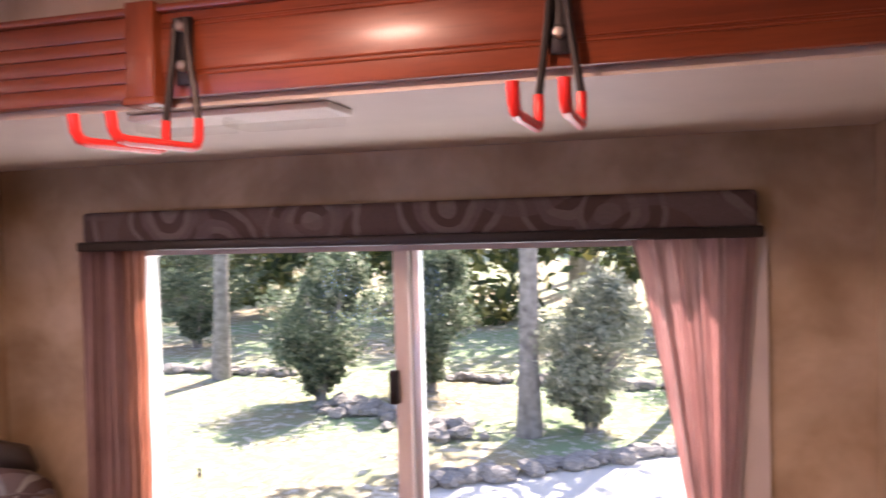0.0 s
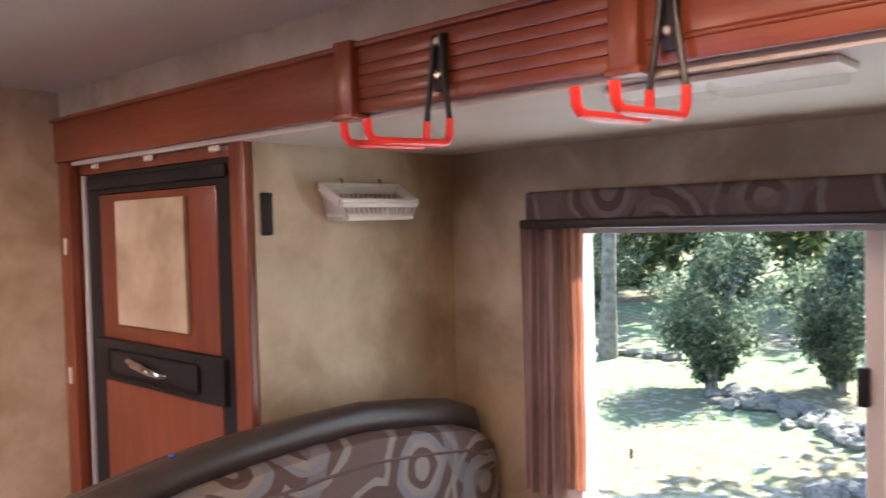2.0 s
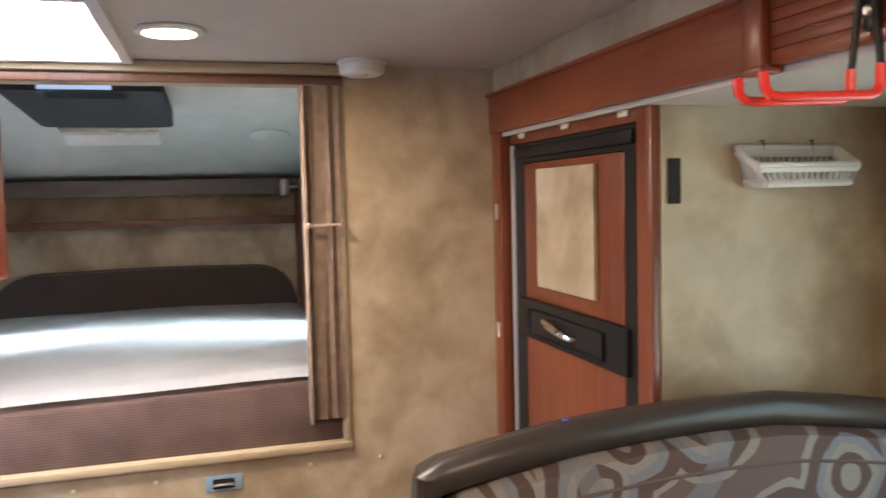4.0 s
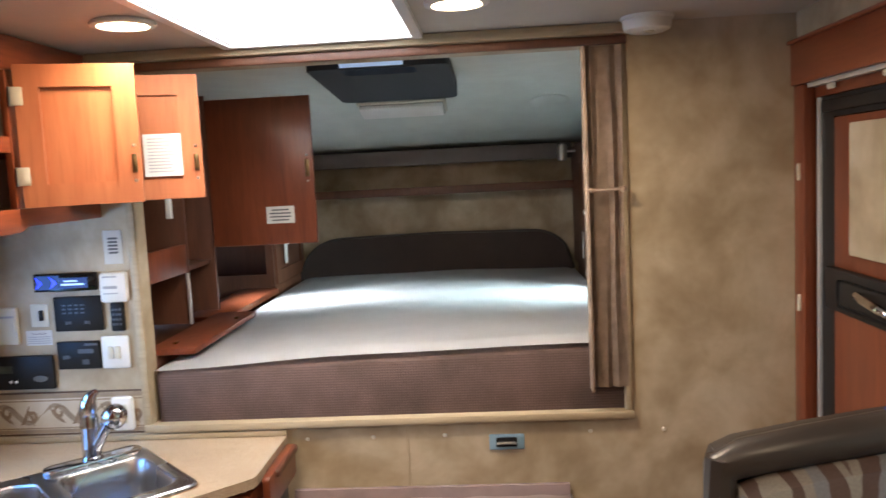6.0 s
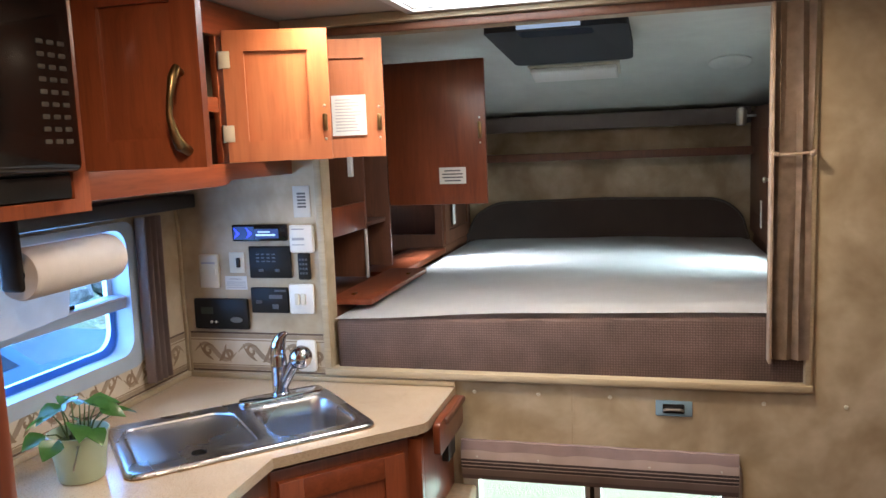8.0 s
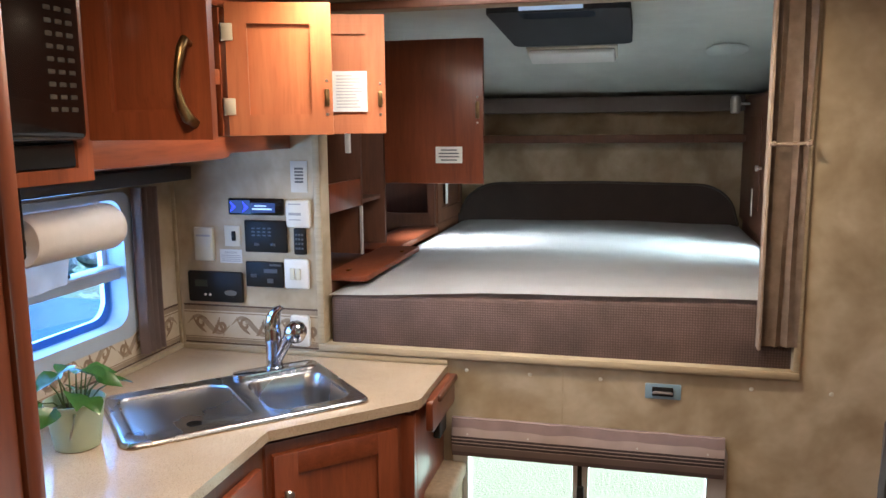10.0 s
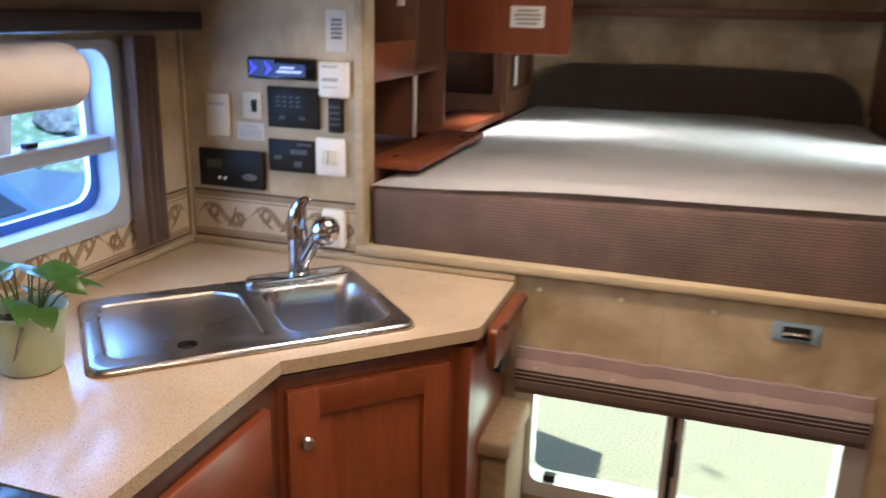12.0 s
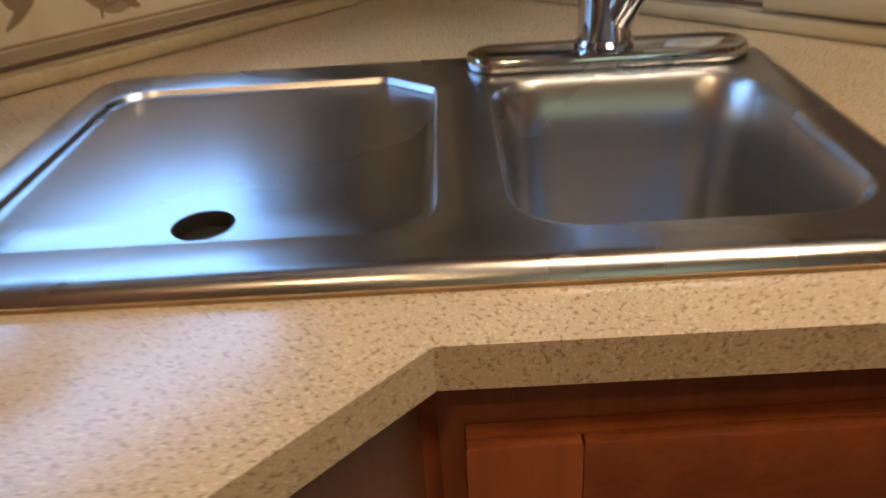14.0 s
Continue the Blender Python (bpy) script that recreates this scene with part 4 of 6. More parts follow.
def upper_cabinets():
    c = thing("upper_cabinet", "cherry wall cabinet with its doors swung open", "cabinet", (-1.4, -0.72, 1.5))
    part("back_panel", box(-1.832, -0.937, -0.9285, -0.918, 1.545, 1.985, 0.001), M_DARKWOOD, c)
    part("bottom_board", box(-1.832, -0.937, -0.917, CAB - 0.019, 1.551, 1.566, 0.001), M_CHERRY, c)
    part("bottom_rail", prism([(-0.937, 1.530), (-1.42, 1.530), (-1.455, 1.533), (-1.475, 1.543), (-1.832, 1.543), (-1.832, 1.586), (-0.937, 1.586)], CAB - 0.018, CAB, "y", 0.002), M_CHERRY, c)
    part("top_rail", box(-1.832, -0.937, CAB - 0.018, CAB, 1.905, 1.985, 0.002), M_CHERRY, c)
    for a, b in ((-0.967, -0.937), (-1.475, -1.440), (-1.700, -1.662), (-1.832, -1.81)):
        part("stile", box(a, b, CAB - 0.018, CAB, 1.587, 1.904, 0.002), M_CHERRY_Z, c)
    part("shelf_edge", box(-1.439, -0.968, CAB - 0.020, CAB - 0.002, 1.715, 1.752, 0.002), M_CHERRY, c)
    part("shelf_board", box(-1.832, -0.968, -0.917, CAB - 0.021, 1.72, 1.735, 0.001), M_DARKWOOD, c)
    # No lamp: white colour stands for the lit edge of the underside.
    part("underside_strip", box(-1.42, -0.945, CAB - 0.10, CAB - 0.020, 1.528, 1.550, 0.005), M_WHITE, c, "white strip put in for the lit edge under the cabinet")
    d = door_panel("door", c, -0.935, CAB + 0.012, -0.247, 1.588, 1.938, 1, True, M_CHERRY_Z, "raised-panel cherry door, open")
    x, y = -0.908, -0.284
    part("handle", tube([(x - 0.008, y, 1.758), (x + 0.012, y + 0.002, 1.764), (x + 0.024, y + 0.001, 1.748), (x + 0.027, y - 0.006, 1.711), (x + 0.027, y - 0.009, 1.681),
                         (x + 0.024, y - 0.003, 1.648), (x + 0.016, y + 0.002, 1.628), (x - 0.008, y + 0.003, 1.618)],
                        [0.006, 0.0085, 0.0085, 0.006, 0.0058, 0.0085, 0.011, 0.009], 12), M_BRASS, d, "curved antique brass handle")
    d = door_panel("door", c, -1.462, CAB + 0.012, -0.246, 1.588, 1.915, 1, False, M_CHERRY_IN, "open cherry door showing its back")
    swing(d, -1.452, CAB + 0.012, 20)
    for z in (1.660, 1.843):
        part("hinge", box(-1.4425, -1.440, CAB + 0.002, CAB + 0.030, z - 0.021, z + 0.021, 0.002), M_HINGE, d, "pale plated wrap hinge")
        part("hinge_pin", tube([(-1.444, CAB + 0.003, z - 0.022), (-1.444, CAB + 0.003, z + 0.022)], 0.004, 8), M_NICKEL, d)
    door_catch(d, -1.443, -0.260, 1.681)
    d = door_panel("door", c, -1.672, CAB + 0.012, -0.176, 1.588, 1.910, 1, False, M_CHERRY_IN, "open cherry door with a paper notice")
    swing(d, -1.662, CAB + 0.012, 15)
    n = part("paper_notice", box(-1.6535, -1.652, -0.321, -0.226, 1.648, 1.758), M_PAPER, d, "white printed paper notice")
    random.seed(3)
    for k in range(11):
        part("print_line", box(-1.6515, -1.651, -0.311, -0.237 - random.random() * 0.03, 1.659 + 0.0085 * k, 1.662 + 0.0085 * k), M_INKLIGHT, n)
    door_catch(d, -1.653, -0.190, 1.682)
    m = thing("microwave_cabinet", "cherry cabinet housing around the microwave", "cabinet", (-0.65, -0.72, 1.48))
    part("front_frame", ring([(-0.935, 1.512), (-0.30, 1.512), (-0.30, 1.985), (-0.935, 1.985)], [(-0.892, 1.538), (-0.36, 1.538), (-0.36, 1.955), (-0.892, 1.955)], CAB - 0.02, CAB + 0.002, "y"), M_CHERRY_Z, m)
    part("bottom_board", box(-0.935, -0.30, -0.9285, CAB - 0.021, 1.513, 1.529, 0.001), M_CHERRY, m)
    part("side_panel", box(-0.935, -0.920, -0.9285, CAB - 0.021, 1.530, 1.985, 0.001), M_DARKWOOD, m)
    w = thing("microwave_oven", "black built-in microwave oven with a keypad", "microwave", (-0.62, -0.70, 1.5))
    part("body", box(-0.891, -0.361, -0.90, CAB - 0.004, 1.539, 1.954, 0.002), M_BLACK, w)
    part("face", box(-0.890, -0.37, CAB - 0.002, CAB + 0.034, 1.588, 1.950, 0.016, 3), M_GLOSSBLACK, w, "glossy black bowed front")
    part("vent_strip", box(-0.882, -0.37, CAB - 0.002, CAB + 0.006, 1.541, 1.584, 0.003), M_BLACK, w)
    for r in range(9):
        for q in range(3):
            part("key", box(-0.862 + 0.026 * q, -0.846 + 0.026 * q, CAB + 0.0335, CAB + 0.036, 1.640 + 0.0215 * r, 1.648 + 0.0215 * r, 0.002), M_KEY, w)


M_INKLIGHT = plain("faint_print", (0.36, 0.36, 0.37), 0.7)
M_GLOSSBLACK = plain("glossy_black_glass", (0.010, 0.009, 0.009), 0.12, vary=0.2, depth=0.0)
M_KEY = plain("pale_key_print", (0.10, 0.095, 0.085), 0.5)
upper_cabinets()


def laminate(name):
    m, nt, b = base(name, (0.5, 0.4, 0.3), 0.3)
    v = mapping(nt)
    n1, n2, n3 = noise_tex(nt, v, 330, 3), noise_tex(nt, v, 480, 2), noise_tex(nt, v, 4, 3)
    col = ramp(nt, [(0.3, (0.40, 0.30, 0.205)), (0.7, (0.50, 0.39, 0.28))], n3)
    col = mix(nt, col, (0.20, 0.14, 0.09), ramp(nt, [(0.36, (0.7, 0.7, 0.7)), (0.45, (0, 0, 0))], n1))
    col = mix(nt, col, (0.62, 0.52, 0.41), ramp(nt, [(0.56, (0, 0, 0)), (0.66, (0.6, 0.6, 0.6))], n2))
    nt.links.new(col, b.inputs["Base Color"])
    b.inputs["Roughness"].default_value = 0.16
    bump(nt, b, n1, 0.06, 0.0004)
    return m


M_LAMINATE = laminate("speckled_beige_laminate")
SINK_C = Vector((-1.403, -0.506))
SINK_U, SINK_V = Vector((-0.695, 0.719)).normalized(), Vector((-0.719, -0.695)).normalized()


def sink_point(u, v, z=0.0):
    p = SINK_C + SINK_U * u + SINK_V * v
    return Vector((p.x, p.y, z))


def counter():
    c = thing("countertop", "speckled beige laminate countertop with a diagonal corner", "countertop", (-1.4, -0.6, 0.86))
    outer = [(-0.772, -0.928), (-0.772, -0.329), (-1.234, -0.329), (-1.50, -0.056), (-1.516, -0.041), (-1.536, -0.036), (-1.832, -0.036), (-1.832, -0.928)]
    hole = [sink_point(u, v) for u, v in rounded(-0.285, 0.285, -0.175, 0.175, 0.03, 3)]
    bm = bmesh.new()
    vo = [bm.verts.new((x, y, 0.90)) for x, y in outer]
    vh = [bm.verts.new((p.x, p.y, 0.90)) for p in hole]
    es = [bm.edges.new((vs[i], vs[(i + 1) % len(vs)])) for vs in (vo, vh) for i in range(len(vs))]
    fs = [f for f in bmesh.ops.triangle_fill(bm, use_beauty=True, edges=es)["geom"] if isinstance(f, bmesh.types.BMFace)]
    r = bmesh.ops.extrude_face_region(bm, geom=fs)
    bmesh.ops.translate(bm, verts=[g for g in r["geom"] if isinstance(g, bmesh.types.BMVert)], vec=(0, 0, -0.004))
    part("top", bm, M_LAMINATE, c)
    edge = outer[1:7]
    for (ax, ay), (bx, by) in zip(edge, edge[1:]):
        d = Vector((bx - ax, by - ay)).normalized()
        n = Vector((d.y, -d.x)) * -1
        bm = bmesh.new()
        q = [(ax, ay), (bx, by), (bx + n.x * 0.02, by + n.y * 0.02), (ax + n.x * 0.02, ay + n.y * 0.02)]
        part("edge_strip", prism(q, 0.874, 0.8958, "z", 0.0, bm), M_LAMINATE, c)
    part("back_strip", box(FRONT + 0.001, FRONT + 0.012, -0.916, -0.036, 0.9005, 0.918, 0.004), M_BEIGETRIM, c, "light caulked back strip")
    part("back_strip", box(-1.832, -0.772, KITCHEN + 0.001, KITCHEN + 0.012, 0.9005, 0.918, 0.004), M_BEIGETRIM, c)


counter()


def sink():
    s = thing("sink", "stainless steel sink with a recessed drainer and a deep bowl", "sink", (SINK_C.x, SINK_C.y, 0.9))
    U, V = 0.305, 0.196
    to_world = Matrix.Translation((SINK_C.x, SINK_C.y, 0)) @ Matrix(((SINK_U.x, SINK_V.x, 0, 0), (SINK_U.y, SINK_V.y, 0, 0), (0, 0, 1, 0), (0, 0, 0, 1)))
    bm = bmesh.new()
    out = rounded(-U, U, -V, V, 0.034, 6)
    cut = arc(0.014 - 0.012, 0.102, 0.012, 0, 45, 3) + arc(-0.036, 0.148 - 0.012, 0.012, 45, 90, 2)
    dip = cut + arc(-0.275 + 0.036, 0.148 - 0.036, 0.036, 90, 180, 6) + arc(-0.275 + 0.036, -0.150 + 0.036, 0.036, 180, 270, 6) + arc(0.014 - 0.036, -0.150 + 0.036, 0.036, 270, 360, 6)
    bowl = rounded(0.050, 0.276, -0.156, 0.114, 0.048, 6)

    def loop(pts, z):
        return [bm.verts.new((x, y, z)) for x, y in pts]

    def bridge(a, b):
        n = len(a)
        for k in range(n):
            bm.faces.new((a[k], a[(k + 1) % n], b[(k + 1) % n], b[k]))

    def inset(pts, d):
        cx, cy = sum(p[0] for p in pts) / len(pts), sum(p[1] for p in pts) / len(pts)
        w, h = max(p[0] for p in pts) - cx, max(p[1] for p in pts) - cy
        return [(cx + (x - cx) * (w - d) / w, cy + (y - cy) * (h - d) / h) for x, y in pts]
    z = 0.911
    rim = [loop(out, 0.9003), loop(inset(out, 0.001), 0.906), loop(inset(out, 0.005), 0.9105), loop(inset(out, 0.011), 0.912), loop(inset(out, 0.017), z)]
    for a, b in zip(rim, rim[1:]):
        bridge(a, b)
    flat = rim[-1]
    l1, l2 = loop(dip, z), loop(bowl, z)
    es = []
    for vs in (flat, l1, l2):
        for k in range(len(vs)):
            e = bm.edges.get((vs[k], vs[(k + 1) % len(vs)])) or bm.edges.new((vs[k], vs[(k + 1) % len(vs)]))
            es.append(e)
    bmesh.ops.triangle_fill(bm, use_beauty=True, edges=es)
    chain = [l1, loop(inset(dip, 0.002), z - 0.0008), loop(inset(dip, 0.0045), z - 0.0055), loop(inset(dip, 0.007), z - 0.0065), loop(inset(dip, 0.012), z - 0.0055)]
    for a, b in zip(chain, chain[1:]):
        bridge(a, b)
    drain = [(-0.130 + 0.019 * math.cos(2 * math.pi * k / len(dip)), -0.115 + 0.019 * math.sin(2 * math.pi * k / len(dip))) for k in range(len(dip))]
    last = chain[-1]
    dl = loop(drain, z - 0.0065)
    es = [bm.edges.get((last[k], last[(k + 1) % len(last)])) for k in range(len(last))]
    es += [bm.edges.new((dl[k], dl[(k + 1) % len(dl)])) for k in range(len(dl))]
    bmesh.ops.triangle_fill(bm, use_beauty=True, edges=es)
    chain = [l2, loop(inset(bowl, 0.004), z - 0.001), loop(inset(bowl, 0.009), z - 0.008), loop(inset(bowl, 0.013), z - 0.05), loop(inset(bowl, 0.020), z - 0.150),
             loop(inset(bowl, 0.034), z - 0.175), loop(inset(bowl, 0.06), z - 0.182)]
    for a, b in zip(chain, chain[1:]):
        bridge(a, b)
    bm.faces.new(chain[-1])
    bmesh.ops.transform(bm, matrix=to_world, verts=bm.verts)
    part("basin", bm, M_STEEL, s)
    p = sink_point(-0.130, -0.115, 0)
    part("drain_hole", lathe([(0.0, 0.0), (0.0205, 0.0), (0.0205, 0.010), (0.019, 0.0115), (0.018, 0.010), (0.018, 0.001), (0, 0.001)], (p.x, p.y, 0.8935), 20), M_BLACK, s, "black drain hole")
    p = sink_point(0.163, -0.03, 0)
    part("strainer", lathe([(0.0, 0.002), (0.02, 0.002), (0.03, 0.003), (0.036, 0.005), (0.038, 0.0)], (p.x, p.y, z - 0.182), 24), M_CHROME, s)
    seal = [(x, y) for x, y in rounded(-U - 0.002, U + 0.002, -V - 0.002, V + 0.002, 0.036, 6)]
    bm = ring(seal, out, 0.8995, 0.9025)
    bmesh.ops.transform(bm, matrix=to_world, verts=bm.verts)
    part("sealant_bead", bm, M_CAULK, s, "brownish sealant bead")


M_CAULK = plain("aged_sealant", (0.26, 0.16, 0.08), 0.6, vary=0.3, scale=40)
sink()


def faucet():
    f = thing("faucet", "chrome single-lever faucet with a pull-out spray head", "faucet", tuple(sink_point(0.163, 0.156, 0.911)))
    rot = Matrix(((SINK_U.x, SINK_V.x, 0, 0), (SINK_U.y, SINK_V.y, 0, 0), (0, 0, 1, 0), (0, 0, 0, 1)))
    at = sink_point(0, 0, 0)
    bm = prism(rounded(0.038, 0.286, 0.128, 0.184, 0.027, 6), 0.9112, 0.924, "z", 0.004)
    bmesh.ops.transform(bm, matrix=Matrix.Translation(at) @ rot, verts=bm.verts)
    part("deck_plate", bm, M_CHROME, f)
    c = sink_point(0.160, 0.156, 0.0)
    part("body", lathe([(0.0, 0.9235), (0.0265, 0.9235), (0.0265, 0.928), (0.0235, 0.932), (0.0225, 0.99), (0.0235, 1.005), (0.024, 1.008), (0.0235, 1.011), (0.0235, 1.03),
                        (0.021, 1.044), (0.012, 1.052), (0, 1.053)], (c.x, c.y, 0), 28), M_CHROME, f)
    out = -SINK_V * 0.72 + SINK_U * 0.69
    out = Vector((out.x, out.y, 0)).normalized()
    a = Vector((c.x, c.y, 0.945))
    part("spout", tube([a + out * 0.005, a + out * 0.026 + Vector((0, 0, 0.034)), a + out * 0.058 + Vector((0, 0, 0.085))], [0.017, 0.016, 0.017], 16), M_CHROME, f)
    b = a + out * 0.060 + Vector((0, 0, 0.092))
    tilt = Matrix.Translation(b + out * 0.010 + Vector((0, 0, -0.004))) @ out.to_track_quat("X", "Z").to_matrix().to_4x4() @ Matrix.Rotation(radians(38), 4, "Y")
    head = part("spray_head", lathe([(0.0, 0.034), (0.012, 0.032), (0.022, 0.026), (0.029, 0.015), (0.0315, 0.0), (0.031, -0.010), (0.027, -0.018), (0.0, -0.018)], None, 26, m=tilt), M_CHROME, f)
    part("nozzle", lathe([(0.0, -0.0185), (0.024, -0.0185), (0.022, -0.024), (0.0, -0.025)], None, 20, m=tilt), M_BLACK, head, "black nozzle face")
    up = Vector((c.x, c.y, 1.040))
    part("lever", tube([up - out * 0.002, up + Vector((0, 0, 0.012)), up + Vector((0, 0, 0.034)) + out * 0.004, up + Vector((0, 0, 0.052)) + out * 0.014, up + Vector((0, 0, 0.060)) + out * 0.026, up + Vector((0, 0, 0.061)) + out * 0.034], [0.0225, 0.0225, 0.020, 0.015, 0.009, 0.004], 16), M_CHROME, f, "chrome lever handle")


faucet()


def kitchen_base():
    c = thing("base_cabinet", "cherry corner base cabinet under the sink", "cabinet", (-1.45, -0.3, 0.0), group="kitchen base cabinets")
    a, b = Vector((-1.249, -0.349)), Vector((-1.513, -0.086))
    d = (b - a).normalized()
    n = Vector((0.706, 0.708))

    def along(s0, s1, z0, z1, o0, o1, bev=0.003):
        p, q = a + d * s0, a + d * s1
        return prism([(p.x + n.x * o0, p.y + n.y * o0), (q.x + n.x * o0, q.y + n.y * o0), (q.x + n.x * o1, q.y + n.y * o1), (p.x + n.x * o1, p.y + n.y * o1)], z0, z1, "z", bev)
    L = (b - a).length
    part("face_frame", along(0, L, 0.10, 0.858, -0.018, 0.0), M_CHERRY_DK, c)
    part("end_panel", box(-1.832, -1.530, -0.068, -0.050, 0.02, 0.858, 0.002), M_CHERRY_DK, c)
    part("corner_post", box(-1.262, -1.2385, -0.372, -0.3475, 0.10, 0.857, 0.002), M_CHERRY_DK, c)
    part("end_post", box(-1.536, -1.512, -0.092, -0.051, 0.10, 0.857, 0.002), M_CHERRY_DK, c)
    part("kick_board", along(0, L, 0.02, 0.098, -0.06, -0.05), M_BLACK, c)
    dr = part("door", along(0.016, L - 0.022, 0.14, 0.832, 0.0005, 0.012), M_CHERRY_Z, c, "framed cherry door")
    for s0, s1, z0, z1 in ((0.016, 0.076, 0.14, 0.832), (L - 0.08, L - 0.022, 0.14, 0.832)):
        part("door_stile", along(s0, s1, z0, z1, 0.0122, 0.021), M_CHERRY_Z, dr)
    for z0, z1 in ((0.14, 0.20), (0.774, 0.832)):
        part("door_rail", along(0.0765, L - 0.0805, z0, z1, 0.0122, 0.021), M_CHERRY, dr)
    k = a + d * 0.045 + n * 0.021
    part("knob", lathe([(0.005, 0), (0.005, 0.010), (0.012, 0.015), (0.0135, 0.021), (0.010, 0.027), (0, 0.029)], None, 18,
                       m=Matrix.Translation((k.x, k.y, 0.733)) @ Matrix.Rotation(math.atan2(n.y, n.x), 4, "Z") @ Matrix.Rotation(radians(90), 4, "Y")), M_NICKEL, dr, "satin nickel knob")
    c = thing("base_cabinet", "cherry base cabinet with drawer beside the stove", "cabinet", (-1.0, -0.6, 0.0), group="kitchen base cabinets")
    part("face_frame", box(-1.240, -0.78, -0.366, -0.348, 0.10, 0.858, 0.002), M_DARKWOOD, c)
    part("kick_board", box(-1.22, -0.78, -0.42, -0.41, 0.02, 0.10), M_BLACK, c)
    part("drawer_front", box(-1.195, -0.80, -0.3475, -0.328, 0.665, 0.825, 0.004), M_CHERRY, c)
    dd = part("door", box(-1.195, -0.80, -0.3475, -0.334, 0.14, 0.645, 0.003), M_CHERRY_Z, c)
    for x0, x1 in ((-1.195, -1.138), (-0.857, -0.80)):
        part("door_stile", box(x0, x1, -0.3338, -0.326, 0.14, 0.645, 0.003), M_CHERRY_Z, dd)
    for z0, z1 in ((0.14, 0.20), (0.587, 0.645)):
        part("door_rail", box(-1.1375, -0.8575, -0.3338, -0.326, z0, z1, 0.003), M_CHERRY, dd)
    part("cup_pull", tube([(-1.04, -0.328, 0.735), (-1.035, -0.308, 0.730), (-0.96, -0.308, 0.730), (-0.955, -0.328, 0.735)], 0.006, 8), M_BRASS, c)
    s = thing("flip_shelf", "small folded cherry shelf at the end of the counter", "shelf", (-1.68, -0.03, 0.80))
    part("board", prism(rounded(-1.80, -1.545, 0.80, 0.888, 0.012, 3), -0.028, -0.008, "y", 0.003), M_CHERRY_DK, s)
    part("top_bar", box(-1.80, -1.60, -0.034, 0.002, 0.866, 0.887, 0.007, 3), M_DARKWOOD, s)
    part("bracket", box(-1.78, -1.70, -0.0495, -0.0285, 0.72, 0.86, 0.004), M_BLACKSTEEL, s)
    b = thing("bunk_step", "tan carpeted step on a cherry post under the bunk", "step", (-1.72, -0.02, 0.0))
    part("tread", box(-1.832, -1.600, -0.070, 0.020, 0.558, 0.602, 0.012, 3), M_CARPET, b, "tan carpet-covered tread")
    part("post", box(-1.825, -1.625, -0.062, 0.010, 0.02, 0.557, 0.004), M_CARPET, b)
    st = thing("stove", "black glass-topped stove set beside the counter", "stove", (-0.5, -0.6, 0.0))
    part("cooktop", box(-0.768, -0.31, -0.926, -0.318, 0.872, 0.904, 0.006), M_GLOSSBLACK, st)
    part("oven_front", box(-0.768, -0.31, -0.36, -0.325, 0.30, 0.868, 0.005), M_BLACK, st)
    part("handle", tube([(-0.72, -0.325, 0.79), (-0.72, -0.295, 0.79), (-0.36, -0.295, 0.79), (-0.36, -0.325, 0.79)], 0.008, 8), M_CHROME, st)


M_CARPET = plain("tan_carpet", (0.26, 0.19, 0.12), 0.95, vary=0.15, scale=50, grain=420, depth=0.7)
kitchen_base()


def paper_towels():
    h = thing("paper_towel_holder", "black paper towel holder under the wall cabinet", "holder", (-0.98, -0.63, 1.49))
    x0, x1, y, z = -1.157, -0.880, -0.660, 1.392
    part("rail", box(x0 - 0.012, x1 + 0.020, y - 0.02, y + 0.02, 1.535, 1.5485, 0.003), M_BLACK, h)
    part("arm", box(x1 + 0.006, x1 + 0.020, y - 0.022, y + 0.030, z - 0.030, 1.535, 0.008, 3), M_BLACK, h)
    part("spindle", tube([(x0 + 0.004, y, z), (x1 + 0.012, y, z)], 0.008, 10), M_BLACK, h)
    r = thing("paper_towel_roll", "white paper towel roll with a loose end hanging", "paper towel", (-0.98, y, z))
    part("roll", lathe([(0.019, 0.0), (0.044, 0.0), (0.050, 0.004), (0.052, 0.010), (0.052, 0.268), (0.049, 0.274), (0.019, 0.274), (0.019, 0.0)], None, 36,
                       m=Matrix.Translation((x0, y, z)) @ Matrix.Rotation(radians(90), 4, "Y")), M_TOWEL, r)
    bm = bmesh.new()
    rows = []
    for k in range(9):
        t = k / 8
        yy, zz = y - 0.0535 - 0.010 * t + 0.006 * math.sin(t * 4), z - 0.125 * t
        rows.append([bm.verts.new((x0 + 0.07 + (x1 - x0 - 0.074) * i / 12, yy + 0.002 * math.sin(i * 1.3 + k), zz - 0.012 * t * i / 12)) for i in range(13)])
    fs = [bm.faces.new((a[i], a[i + 1], b[i + 1], b[i])) for a, b in zip(rows, rows[1:]) for i in range(12)]
    bmesh.ops.solidify(bm, geom=fs, thickness=0.0015)
    part("loose_sheet", bm, M_TOWEL, r)


M_TOWEL = plain("soft_white_paper_towel", (0.56, 0.51, 0.47), 0.9, vary=0.06, scale=20, grain=240, depth=0.5)
paper_towels()
pantry = thing("pantry_panel", "tall cherry wood pantry end beside the stove", "cabinet", (-0.2, -0.6, 0.0), kind="")
part("side_panel", box(PANEL_X - 0.02, PANEL_X, KITCHEN + 0.002, PANEL_Y, 0.0, 1.988, 0.003), M_CHERRY_DK, pantry)
